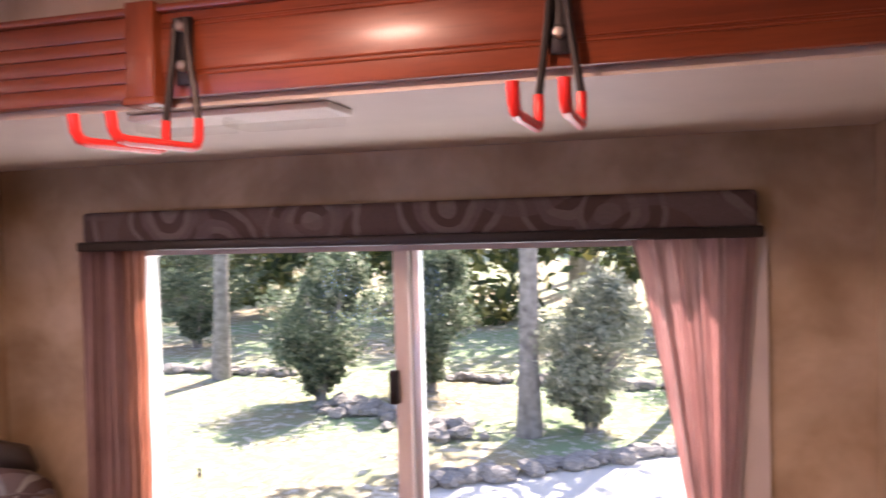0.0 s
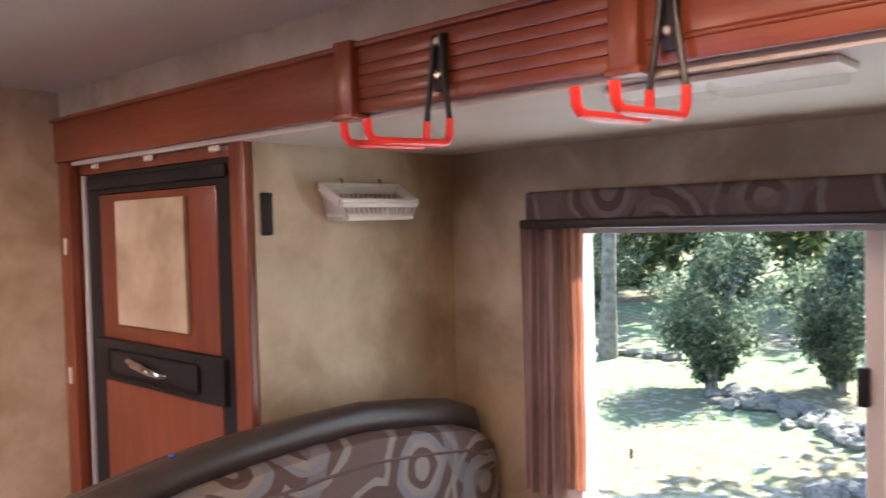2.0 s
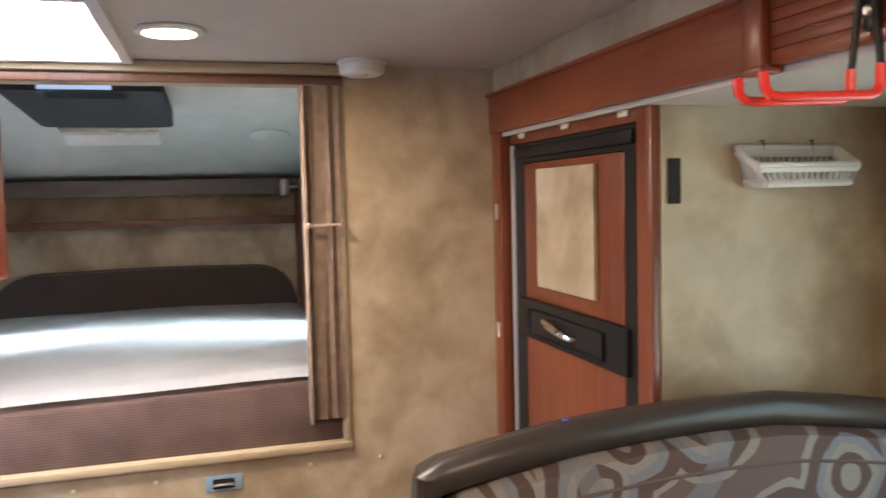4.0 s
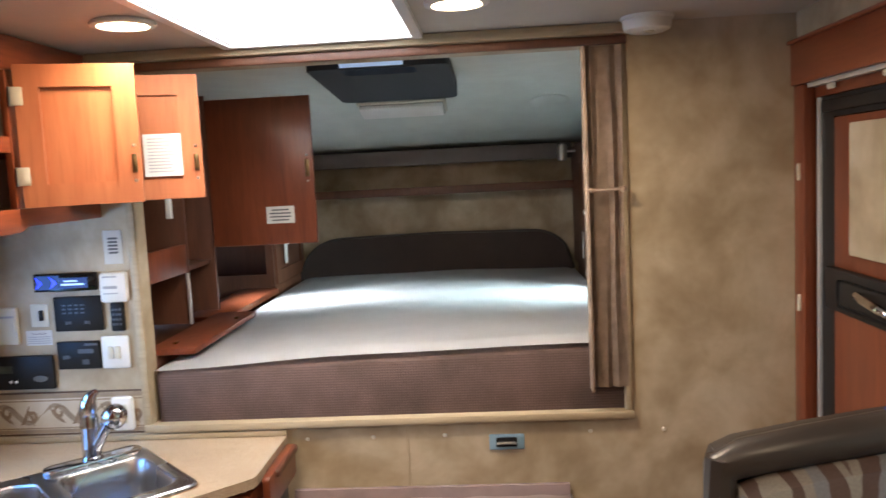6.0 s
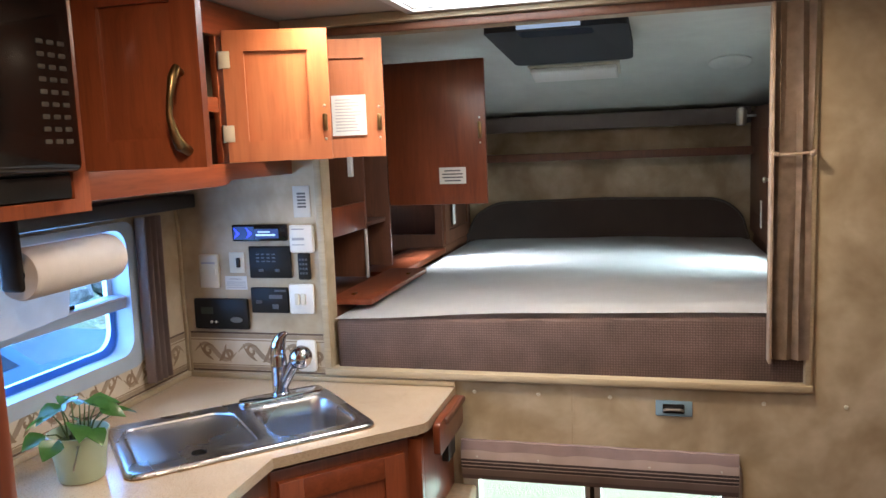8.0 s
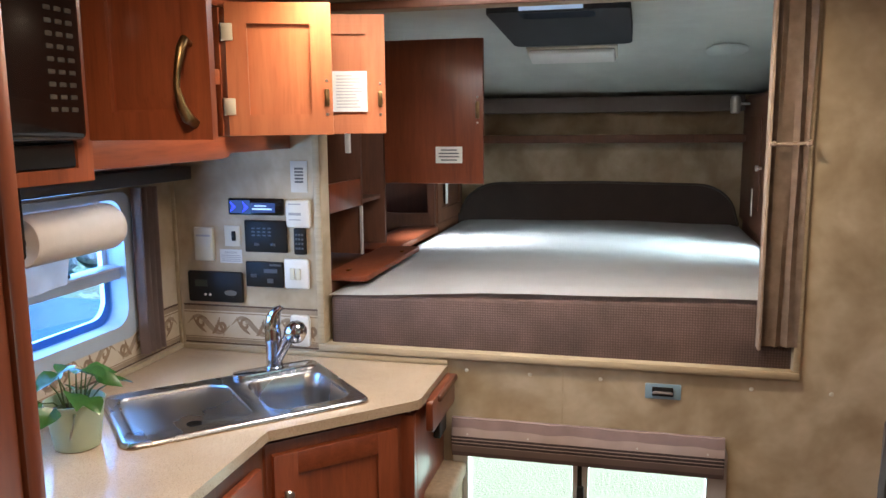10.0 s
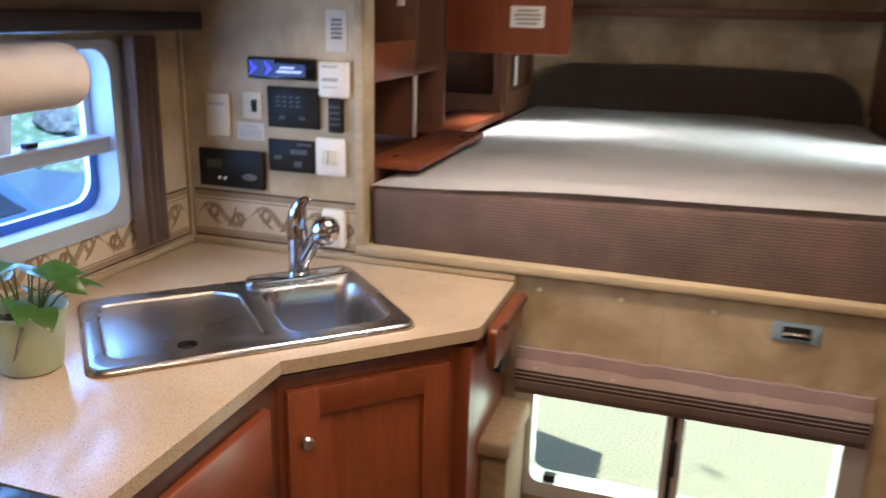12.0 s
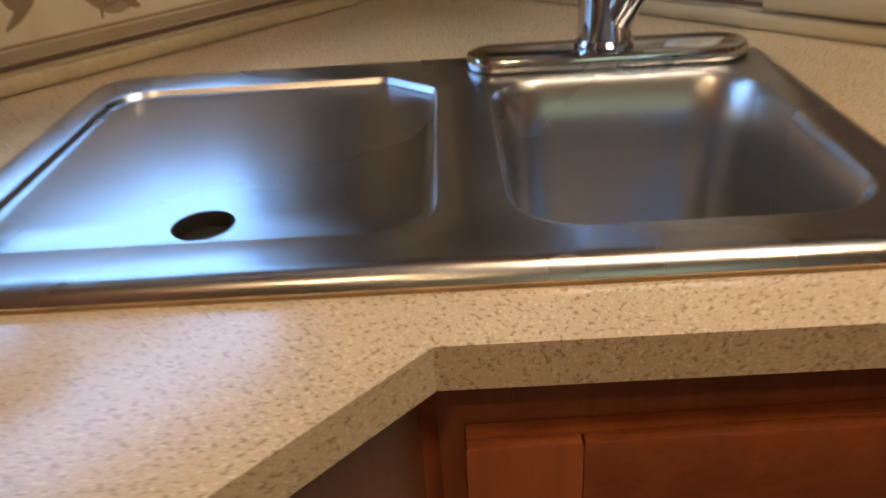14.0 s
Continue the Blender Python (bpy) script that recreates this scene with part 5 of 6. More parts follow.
part("front_panel", box(PANEL_X + 0.001, PANEL_X + 0.45, PANEL_Y - 0.022, PANEL_Y - 0.003, 0.0, 1.988, 0.003), M_CHERRY_DK, pantry)


def border():
    """The scrolled wallpaper border round the counter's back."""
    for name, L, to in (("trim_border_front", 0.462, lambda s, z, o: (FRONT + 0.002 + o, -0.910 + s, z)), ("trim_border_kitchen", 1.05, lambda s, z, o: (-1.820 + s, KITCHEN + 0.002 + o, z))):
        w = thing(name, "cream wallpaper border with brown scrolls and dark lines", "border", to(0, 0.92, 0), kind="structure")

        def strip(nm, z0, z1, o0, o1, mt):
            a, b = to(0, z0, o0), to(L, z1, o1)
            part(nm, box(min(a[0], b[0]), max(a[0], b[0]), min(a[1], b[1]), max(a[1], b[1]), z0, z1), mt, w)
        strip("ground", 0.9185, 1.050, 0.0, 0.0012, M_BORDER)
        for z0, z1, mt in ((1.044, 1.050, M_BORDERDK), (1.030, 1.0435, M_BORDERTAUPE), (1.022, 1.025, M_BORDERMID), (0.941, 0.944, M_BORDERMID), (0.928, 0.939, M_BORDERTAUPE), (0.921, 0.927, M_BORDERDK)):
            strip("line", z0, z1, 0.0013, 0.0018, mt)
        n = int(L / 0.155) + 1
        for k in range(n):
            s0 = 0.01 + k * 0.155
            strokes = [[(t * 0.15, 0.984 + 0.026 * math.sin(t * 6.28)) for t in [i / 18 for i in range(19)]],
                       [(0.05 + 0.025 * (1 - t) * math.cos(t * 8), 0.988 + 0.025 * (1 - t) * math.sin(t * 8)) for t in [i / 18 for i in range(19)]],
                       [(0.12 + 0.022 * (1 - t) * math.cos(3 + t * 8), 0.980 + 0.022 * (1 - t) * math.sin(3 + t * 8)) for t in [i / 18 for i in range(19)]],
                       [(0.085 + 0.03 * t, 0.955 + 0.055 * t * t) for t in [i / 10 for i in range(11)]],
                       [(0.020 + 0.045 * t, 1.012 - 0.055 * t ** 0.6) for t in [i / 10 for i in range(11)]],
                       [(0.128 - 0.020 * t, 0.950 + 0.050 * t ** 0.7) for t in [i / 10 for i in range(11)]]]
            for q, st in enumerate(strokes):
                pts = [(s0 + s, z) for s, z in st if s0 + s < L - 0.004]
                if len(pts) < 3:
                    continue
                bm = bmesh.new()
                wd = 0.0085 if q == 0 else 0.0055
                rows = []
                for i, (s, z) in enumerate(pts):
                    s1, z1 = pts[min(i + 1, len(pts) - 1)]
                    s_, z_ = pts[max(i - 1, 0)]
                    t = Vector((s1 - s_, z1 - z_)).normalized()
                    h = wd * math.sin(math.pi * (i + 0.6) / (len(pts) + 0.2))
                    rows.append([bm.verts.new(to(s - t.y * e * h, z + t.x * e * h, 0.0016 + 0.0002 * q)) for e in (-1, 1)])
                for a, b in zip(rows, rows[1:]):
                    bm.faces.new((a[0], a[1], b[1], b[0]))
                part("scroll", bm, M_BORDERMID if q else M_BORDERTAUPE, w)


M_BORDER = wallpaper("cream_border_paper", (0.42, 0.33, 0.22), (0.55, 0.46, 0.33), (0.62, 0.54, 0.42))
M_BORDERTAUPE = plain("taupe_print", (0.30, 0.225, 0.15), 0.6, vary=0.2)
M_BORDERDK = plain("dark_brown_print", (0.10, 0.06, 0.035), 0.6, vary=0.2)
M_BORDERMID = plain("brown_print", (0.24, 0.16, 0.095), 0.6, vary=0.25)
border()


def kitchen_window():
    w = thing("window_2", "white framed kitchen window with a lower sliding sash", "window", (-1.15, KITCHEN, 1.03), kind="structure")
    y0, y1 = KITCHEN - 0.075, KITCHEN + 0.012
    part("frame", ring(rounded(-1.604, -0.66, 1.008, 1.432, 0.05, 5), rounded(-1.560, -0.72, 1.050, 1.412, 0.055, 5), y0, y1, "y"), M_WINFRAME_SKY, w)
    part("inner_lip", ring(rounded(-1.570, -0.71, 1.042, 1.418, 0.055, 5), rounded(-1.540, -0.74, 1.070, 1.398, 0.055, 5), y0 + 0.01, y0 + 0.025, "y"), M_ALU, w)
    part("sash_bar", box(-1.566, -0.71, y0 + 0.018, y1 - 0.02, 1.180, 1.220, 0.005), M_WINFRAME_SKY, w)
    part("sash_groove", box(-1.565, -0.71, y1 - 0.0195, y1 - 0.015, 1.212, 1.218, 0.001), M_ALU, w)
    part("catch", box(-1.36, -1.33, y1 - 0.04, y1 - 0.022, 1.2205, 1.232, 0.002), M_BLACK, w)
    for z0, z1, y in ((1.05, 1.185, y0 + 0.030), (1.215, 1.41, y0 + 0.018)):
        g = part("pane", box(-1.562, -0.715, y, y + 0.004, z0, z1), M_GLASS_BLUE, w)
        g.visible_shadow = False
    v = thing("window_valance", "narrow dark brown valance over the kitchen window", "valance", (-1.2, KITCHEN, 1.44), kind="structure")
    part("board", box(-1.815, -0.60, KITCHEN + 0.001, KITCHEN + 0.085, 1.450, 1.492, 0.005), M_LEATHER_DK, v)
    c = thing("curtain", "narrow dusty brown curtain at the kitchen window", "curtain", (-1.69, KITCHEN + 0.03, 0.95))
    part("cloth", sheet(lambda u, vv: -1.690 + 0.100 * u + 0.006 * math.sin(vv * 3), lambda vv: 1.438 - 0.49 * vv,
                        lambda u, vv: KITCHEN + 0.034 + 0.013 * math.sin(u * 24 + 0.5 * math.sin(vv * 5)), 0.003), M_CURTAIN2, c)


M_CURTAIN2 = plain("dusty_brown_curtain", (0.25, 0.18, 0.155), 0.85, vary=0.15, grain=300, depth=0.3)
kitchen_window()


def device(name, label, cat, y0, y1, z0, z1, depth, mt, bevel=0.004):
    d = thing(name, label, cat, (FRONT, (y0 + y1) / 2, z0))
    part("case", box(FRONT + 0.0005, FRONT + depth, y0, y1, z0, z1, bevel, 2), mt, d)
    return d, FRONT + depth


def wall_devices():
    d, x = device("radio", "black car radio with a lit blue display", "radio", -0.730, -0.546, 1.340, 1.392, 0.014, M_GLOSSBLACK)
    sc = part("display", box(x, x + 0.001, -0.724, -0.655, 1.346, 1.386), M_BLUEDARK, d, "dark blue display")
    for yy in (-0.717, -0.675):
        part("blue_meter", prism([(yy - 0.006 + 0.0, 1.349), (yy + 0.014, 1.364), (yy - 0.006, 1.383), (yy + 0.003, 1.366)], x + 0.0011, x + 0.002, "x"), M_BLUE_LCD, sc, "glowing blue bars")
    part("display_text", box(x, x + 0.0015, -0.648, -0.582, 1.357, 1.362), M_LCD_TEXT, d)
    part("display_text", box(x, x + 0.0015, -0.64, -0.60, 1.367, 1.371), M_LCD_TEXT, d)
    part("display_bar", box(x, x + 0.001, -0.652, -0.572, 1.349, 1.378), M_BLUEDARK, d)
    d, x = device("monitor_panel", "black systems monitor panel with rows of lights", "panel", -0.681, -0.539, 1.224, 1.324, 0.010, M_BLACK)
    for r in range(3):
        for k in range(4):
            part("key", box(x, x + 0.0015, -0.655 + 0.018 * k, -0.645 + 0.018 * k, 1.275 + 0.011 * r, 1.279 + 0.011 * r), M_KEYDIM, d)
    for yy in (-0.64, -0.585):
        part("button", box(x, x + 0.003, yy - 0.008, yy + 0.008, 1.245, 1.253, 0.001), M_KEYDIM, d)
    d, x = device("stereo_switch_panel", "black control panel with small grey print", "panel", -0.683, -0.556, 1.114, 1.195, 0.010, M_BLACK)
    part("print", box(x, x + 0.001, -0.60, -0.562, 1.182, 1.188), M_KEYDIM, d)
    part("button", box(x, x + 0.003, -0.665, -0.645, 1.145, 1.155, 0.001), M_KEYDIM, d)
    part("print", box(x, x + 0.001, -0.62, -0.575, 1.160, 1.172), M_KEYDIM, d)
    part("print", box(x, x + 0.001, -0.61, -0.59, 1.128, 1.142), M_KEYDIM, d)
    d, x = device("light_switch", "white double rocker switch plate", "switch", -0.552, -0.470, 1.113, 1.207, 0.012, M_WHITE, 0.007)
    for yy in (-0.525, -0.505):
        part("rocker", box(x, x + 0.006, yy - 0.006, yy + 0.010, 1.142, 1.178, 0.003), M_CREAM, d)
    d, x = device("alarm_label_plate", "white printed tag hung on the wall", "tag", -0.522, -0.467, 1.411, 1.506, 0.003, M_PAPER, 0.001)
    for k in range(5):
        part("print", box(x, x + 0.0006, -0.508, -0.480, 1.44 + 0.010 * k, 1.446 + 0.010 * k), M_INK, d)
    d, x = device("thermostat", "white plastic wall thermostat", "thermostat", -0.536, -0.457, 1.304, 1.389, 0.022, M_WHITE, 0.008)
    for z, h in ((1.375, 0.004), (1.343, 0.008), (1.328, 0.003)):
        part("print", box(x, x + 0.0008, -0.524, -0.484, z, z + h), M_INKLIGHT, d)
    d, x = device("remote_control", "slim black remote control in a wall holder", "remote", -0.515, -0.475, 1.220, 1.303, 0.016, M_BLACK, 0.006)
    for r in range(4):
        for k in range(3):
            part("key", box(x, x + 0.0015, -0.508 + 0.010 * k, -0.502 + 0.010 * k, 1.238 + 0.014 * r, 1.244 + 0.014 * r), M_KEYDIM, d)
    d, x = device("furnace_thermostat", "cream upright wall control", "thermostat", -0.854, -0.788, 1.193, 1.299, 0.016, M_CREAM, 0.004)
    part("slot", box(x, x + 0.001, -0.845, -0.797, 1.270, 1.276), M_INKLIGHT, d)
    part("lever", box(x, x + 0.005, -0.80, -0.794, 1.235, 1.26, 0.001), M_CREAM, d)
    d, x = device("light_switch", "small cream toggle switch plate with black switch", "switch", -0.752, -0.699, 1.240, 1.305, 0.006, M_CREAM, 0.002)
    part("toggle", box(x, x + 0.008, -0.724, -0.712, 1.258, 1.288, 0.002), M_BLACK, d)
    d, x = device("caution_label", "white caution label with fine print", "label", -0.773, -0.697, 1.186, 1.229, 0.0015, M_PAPER, 0.0)
    text_on(d, "CAUTION", x + 0.0004, -0.735, 1.219, 0.009, M_INK)
    for k in range(4):
        part("print", box(x, x + 0.0005, -0.768, -0.702, 1.191 + 0.006 * k, 1.1935 + 0.006 * k), M_INKLIGHT, d)
    d, x = device("refrigerator_control", "black control box with two small knobs", "panel", -0.884, -0.694, 1.060, 1.159, 0.016, M_BLACK, 0.006)
    part("badge", lathe([(0.0, 0), (0.022, 0), (0.020, 0.002), (0, 0.003)], None, 24,
                        m=Matrix.Translation((x - 0.0005, -0.735, 1.092)) @ Matrix.Diagonal((1, 1, 0.42, 1)) @ Matrix.Rotation(radians(90), 4, "Y")), M_KEY, d, "grey oval badge")
    for yy in (-0.822, -0.806):
        part("button", lathe([(0.004, 0), (0.004, 0.003), (0, 0.004)], None, 12, m=Matrix.Translation((x, yy, 1.085)) @ Matrix.Rotation(radians(90), 4, "Y")), M_WHITE, d)
    part("window", box(x, x + 0.001, -0.858, -0.815, 1.110, 1.132), M_LCDDARK, d)
    d, x = device("power_outlet", "white rounded power outlet cover behind the faucet", "outlet", -0.537, -0.471, 0.932, 1.032, 0.020, M_WHITE, 0.012)
    part("socket", box(x, x + 0.002, -0.520, -0.488, 0.955, 1.01, 0.003), M_CREAM, d)
    d, x = device("pull_latch", "blue-grey recessed pull latch in the wall", "latch", 0.537, 0.635, 0.841, 0.885, 0.004, M_LATCH, 0.003)
    part("cup", box(x, x + 0.002, 0.556, 0.614, 0.850, 0.876, 0.003), M_BLACK, d)
    part("bar", tube([(x + 0.001, 0.560, 0.858), (x + 0.008, 0.566, 0.862), (x + 0.008, 0.604, 0.862), (x + 0.001, 0.610, 0.858)], 0.004, 8), M_NICKEL, d)
    for yy in (0.021, 0.210, 0.413, 0.819, 1.021):
        solo("screw_cap", lathe([(0.006, 0), (0.005, 0.003), (0, 0.004)], None, 12, m=Matrix.Translation((FRONT, yy, 0.886)) @ Matrix.Rotation(radians(90), 4, "Y")),
             M_CREAM, "small cream screw cap on the wall panel", "screw", group="screw caps under the bunk")
    structure("trim_wall_seam", box(FRONT, FRONT + 0.002, 0.303, 0.309, 0.74, 0.921), M_BEIGETRIM, "thin light seam strip on the wall", "trim")


def text_on(parent, body, x, y, z, size, mt):
    cu = bpy.data.curves.new("lettering", "FONT")
    cu.body, cu.size, cu.align_x, cu.align_y = body, size, "CENTER", "CENTER"
    tmp = bpy.data.objects.new("lettering", cu)
    scene.collection.objects.link(tmp)
    me = bpy.data.meshes.new_from_object(tmp.evaluated_get(bpy.context.evaluated_depsgraph_get()))
    bpy.data.objects.remove(tmp)
    me.transform(Matrix.Translation(Vector((x, y, z)) - ORIGIN[parent]) @ Matrix.Rotation(radians(90), 4, "Z") @ Matrix.Rotation(radians(90), 4, "X"))
    me.materials.append(mt)
    ob = new("lettering", me)
    ob.parent = parent
    ORIGIN[ob] = ORIGIN[parent]


M_BLUEDARK = emit("dim_blue_display", (0.004, 0.006, 0.06), 0.5)
M_KEYDIM = plain("dim_key_print", (0.055, 0.055, 0.058), 0.5)
M_LCDDARK = plain("grey_green_lcd", (0.05, 0.06, 0.05), 0.2)
M_LATCH = plain("blue_grey_plastic", (0.22, 0.34, 0.42), 0.4, vary=0.06)
wall_devices()


def front_window():
    w = thing("window_3", "low sliding pass-through window in the front wall", "window", (FRONT, 0.37, 0.36), kind="structure")
    x0, x1 = FRONT - 0.055, FRONT + 0.010
    part("frame", ring(rounded(-0.020, 0.765, 0.34, 0.72, 0.03, 4), rounded(0.026, 0.712, 0.38, 0.68, 0.03, 4), x0, x1, "x"), M_ALU, w)
    part("mullion", box(x0 + 0.01, x1 - 0.004, 0.338, 0.384, 0.38, 0.68, 0.004), M_ALU, w)
    part("gasket", box(x1 - 0.006, x1, 0.353, 0.366, 0.38, 0.68, 0.002), M_BLACK, w)
    part("latch", box(x1 - 0.004, x1 + 0.012, 0.352, 0.372, 0.47, 0.56, 0.003), M_BLACK, w)
    part("stop", box(x1 - 0.03, x1 - 0.006, 0.06, 0.09, 0.381, 0.40, 0.003), M_BLACK, w)
    for a, b, x in ((0.026, 0.34, x0 + 0.015), (0.382, 0.712, x0 + 0.025)):
        g = part("pane", box(x, x + 0.004, a, b, 0.38, 0.68), M_GLASS_GREEN, w)
        g.visible_shadow = False
    s = thing("roman_shade", "mauve and brown striped fabric shade rolled above the low window", "shade", (FRONT, 0.37, 0.63))
    bands = [(0.716, 0.744, M_SH1), (0.691, 0.716, M_SH2), (0.684, 0.691, M_SH4), (0.681, 0.684, M_SH2), (0.673, 0.681, M_SH4), (0.670, 0.673, M_SH2), (0.662, 0.670, M_SH4), (0.660, 0.662, M_SH2), (0.640, 0.660, M_SH3), (0.626, 0.640, M_SH5)]
    for k, (z0, z1, mt) in enumerate(bands):
        bm = bmesh.new()
        n = 60
        rows = []
        for z in (z0, z1):
            bulge = 0.022 + 0.010 * math.sin((0.744 - z) / 0.118 * math.pi)
            rows.append([bm.verts.new((FRONT + bulge + (0.002 * math.sin(i * 0.9) + 0.002 * math.sin(i * 0.37)) * (1 if z > 0.70 else 0.2), -0.020 + 0.776 * i / n,
                                       z + (0.002 * math.sin(i * 0.5) if z > 0.7 and z < 0.72 else 0.0))) for i in range(n + 1)])
        fs = [bm.faces.new((rows[0][i], rows[0][i + 1], rows[1][i + 1], rows[1][i])) for i in range(n)]
        r = bmesh.ops.extrude_face_region(bm, geom=fs)
        bmesh.ops.translate(bm, verts=[g for g in r["geom"] if isinstance(g, bmesh.types.BMVert)], vec=(-0.012, 0, 0))
        part("cloth_band", bm, mt, s)
    part("head_rail", box(FRONT + 0.0005, FRONT + 0.012, -0.018, 0.752, 0.70, 0.742, 0.002), M_SH5, s)
    for yy in (0.03, 0.21, 0.52, 0.71):
        part("tack", lathe([(0.003, 0), (0.002, 0.002), (0, 0.003)], None, 8, m=Matrix.Translation((FRONT + 0.037, yy, 0.701)) @ Matrix.Rotation(radians(90), 4, "Y")), M_NICKEL, s)


M_SH1 = plain("mauve_cloth", (0.25, 0.18, 0.17), 0.85, vary=0.15)
M_SH2 = plain("pale_pink_cloth", (0.42, 0.33, 0.30), 0.85, vary=0.1)
M_SH3 = plain("taupe_cloth", (0.19, 0.14, 0.125), 0.85, vary=0.15)
M_SH4 = plain("dark_stripe_cloth", (0.05, 0.035, 0.035), 0.85, vary=0.15)
M_SH5 = plain("brown_cloth", (0.12, 0.085, 0.08), 0.85, vary=0.15)
front_window()


def leaf(bm, at, direction, up, length, width, curl=0.2):
    """A heart-shaped leaf from its stem's end."""
    d, u = Vector(direction).normalized(), Vector(up)
    s = d.cross(u).normalized()
    u = s.cross(d)
    shape = [(0.0, 0.10), (0.10, 0.62), (0.30, 1.0), (0.55, 0.88), (0.80, 0.45), (1.0, 0.0)]
    mid = [bm.verts.new(Vector(at) + d * length * t - u * length * curl * t * t) for t, _ in shape]
    for sg in (-1, 1):
        side = [bm.verts.new(Vector(at) + d * length * (t - (0.08 if i == 0 else 0)) + s * sg * width * 0.5 * w + u * (width * 0.16 * w - length * curl * t * t)) for i, (t, w) in enumerate(shape[:-1])]
        for i in range(len(side) - 1):
            bm.faces.new((mid[i], mid[i + 1], side[i + 1], side[i]) if sg > 0 else (mid[i], side[i], side[i + 1], mid[i + 1]))
        bm.faces.new((mid[-2], mid[-1], side[-1]) if sg > 0 else (mid[-2], side[-1], mid[-1]))


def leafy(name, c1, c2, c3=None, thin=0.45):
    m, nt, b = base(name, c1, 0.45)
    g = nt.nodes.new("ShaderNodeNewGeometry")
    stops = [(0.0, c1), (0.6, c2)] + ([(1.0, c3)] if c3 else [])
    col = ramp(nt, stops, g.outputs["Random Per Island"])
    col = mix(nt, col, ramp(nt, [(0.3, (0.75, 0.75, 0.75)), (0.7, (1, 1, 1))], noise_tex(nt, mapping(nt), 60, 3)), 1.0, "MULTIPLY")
    nt.links.new(col, b.inputs["Base Color"])
    if thin:
        tl, mx = nt.nodes.new("ShaderNodeBsdfTranslucent"), nt.nodes.new("ShaderNodeMixShader")
        out = next(n for n in nt.nodes if n.type == "OUTPUT_MATERIAL")
        nt.links.new(col, tl.inputs[0])
        mx.inputs[0].default_value = thin
        nt.links.new(b.outputs[0], mx.inputs[1])
        nt.links.new(tl.outputs[0], mx.inputs[2])
        nt.links.new(mx.outputs[0], out.inputs[0])
    return m


M_POTHOS = leafy("glossy_pothos_leaf", (0.035, 0.10, 0.025), (0.06, 0.16, 0.035), (0.17, 0.23, 0.05))
M_POTHOS.node_tree.nodes["Principled BSDF"].inputs["Roughness"].default_value = 0.25


M_STEM = plain("green_stem", (0.07, 0.11, 0.03), 0.5)


def plant():
    cx, cy = -1.062, -0.712
    p = thing("flower_bucket", "pale green tin bucket with a wire handle", "bucket", (cx, cy, 0.9))
    part("pail", lathe([(0.0, 0.902), (0.047, 0.902), (0.049, 0.905), (0.063, 1.004), (0.0655, 1.006), (0.0665, 1.010), (0.064, 1.011), (0.0615, 1.008), (0.058, 0.985), (0.0, 0.982)], (cx, cy, 0), 36), M_GREEN, p)
    ang = radians(38)
    hx, hy = math.cos(ang), math.sin(ang)
    pts = []
    for i in range(17):
        t = math.pi * i / 16
        pts.append((cx + hx * 0.0685 * math.cos(t) - hy * -0.040 * math.sin(t) * 1.0 + 0.052 * math.sin(t), cy + hy * 0.0685 * math.cos(t) + 0.045 * math.sin(t), 0.995 - 0.042 * math.sin(t)))
    part("wire_handle", tube(pts, 0.0014, 6), M_NICKEL, p)
    for s in (-1, 1):
        part("handle_lug", lathe([(0.005, 0), (0.004, 0.003), (0, 0.004)], (cx + s * hx * 0.065, cy + s * hy * 0.065, 0.993), 8), M_GREEN, p)
    q = thing("pothos_plant", "leafy green pothos plant growing in the bucket", "plant", (cx, cy, 0.98))
    part("soil", lathe([(0.0, 0.987), (0.057, 0.986), (0.057, 0.9835), (0.0, 0.9835)], (cx, cy, 0), 20), M_SOIL, q)
    random.seed(12)
    spec = [(205, 0.03, 0.105, 0.075), (160, 0.05, 0.10, 0.07), (120, 0.03, 0.125, 0.08), (75, 0.035, 0.135, 0.075), (35, 0.06, 0.08, 0.07), (10, 0.085, 0.045, 0.065),
            (250, 0.055, 0.085, 0.07), (295, 0.05, 0.09, 0.075), (335, 0.075, 0.05, 0.06), (180, 0.085, 0.05, 0.07), (220, 0.09, 0.03, 0.065), (60, 0.075, 0.06, 0.06),
            (140, 0.085, 0.07, 0.06), (100, 0.06, 0.10, 0.06), (320, 0.03, 0.12, 0.07), (20, 0.02, 0.15, 0.06)]
    for az, r, h, ln in spec:
        a = radians(az)
        d = Vector((math.cos(a), math.sin(a), 0))
        b = Vector((cx, cy, 0.985)) + d * 0.02
        e = Vector((cx, cy, 0.985 + h * 0.72)) + d * r
        part("stem", tube([b, b.lerp(e, 0.5) + Vector((0, 0, 0.012)), e], [0.0022, 0.0019, 0.0014], 6), M_STEM, q)
        bm = bmesh.new()
        leaf(bm, e, d + Vector((random.uniform(-0.3, 0.3), random.uniform(-0.3, 0.3), random.uniform(-0.35, 0.15))), (random.uniform(-0.3, 0.3), random.uniform(-0.3, 0.3) + 0.25, 1), ln * 0.86, ln * 0.80, random.uniform(0.1, 0.35))
        part("leaf", bm, M_POTHOS, q)


plant()


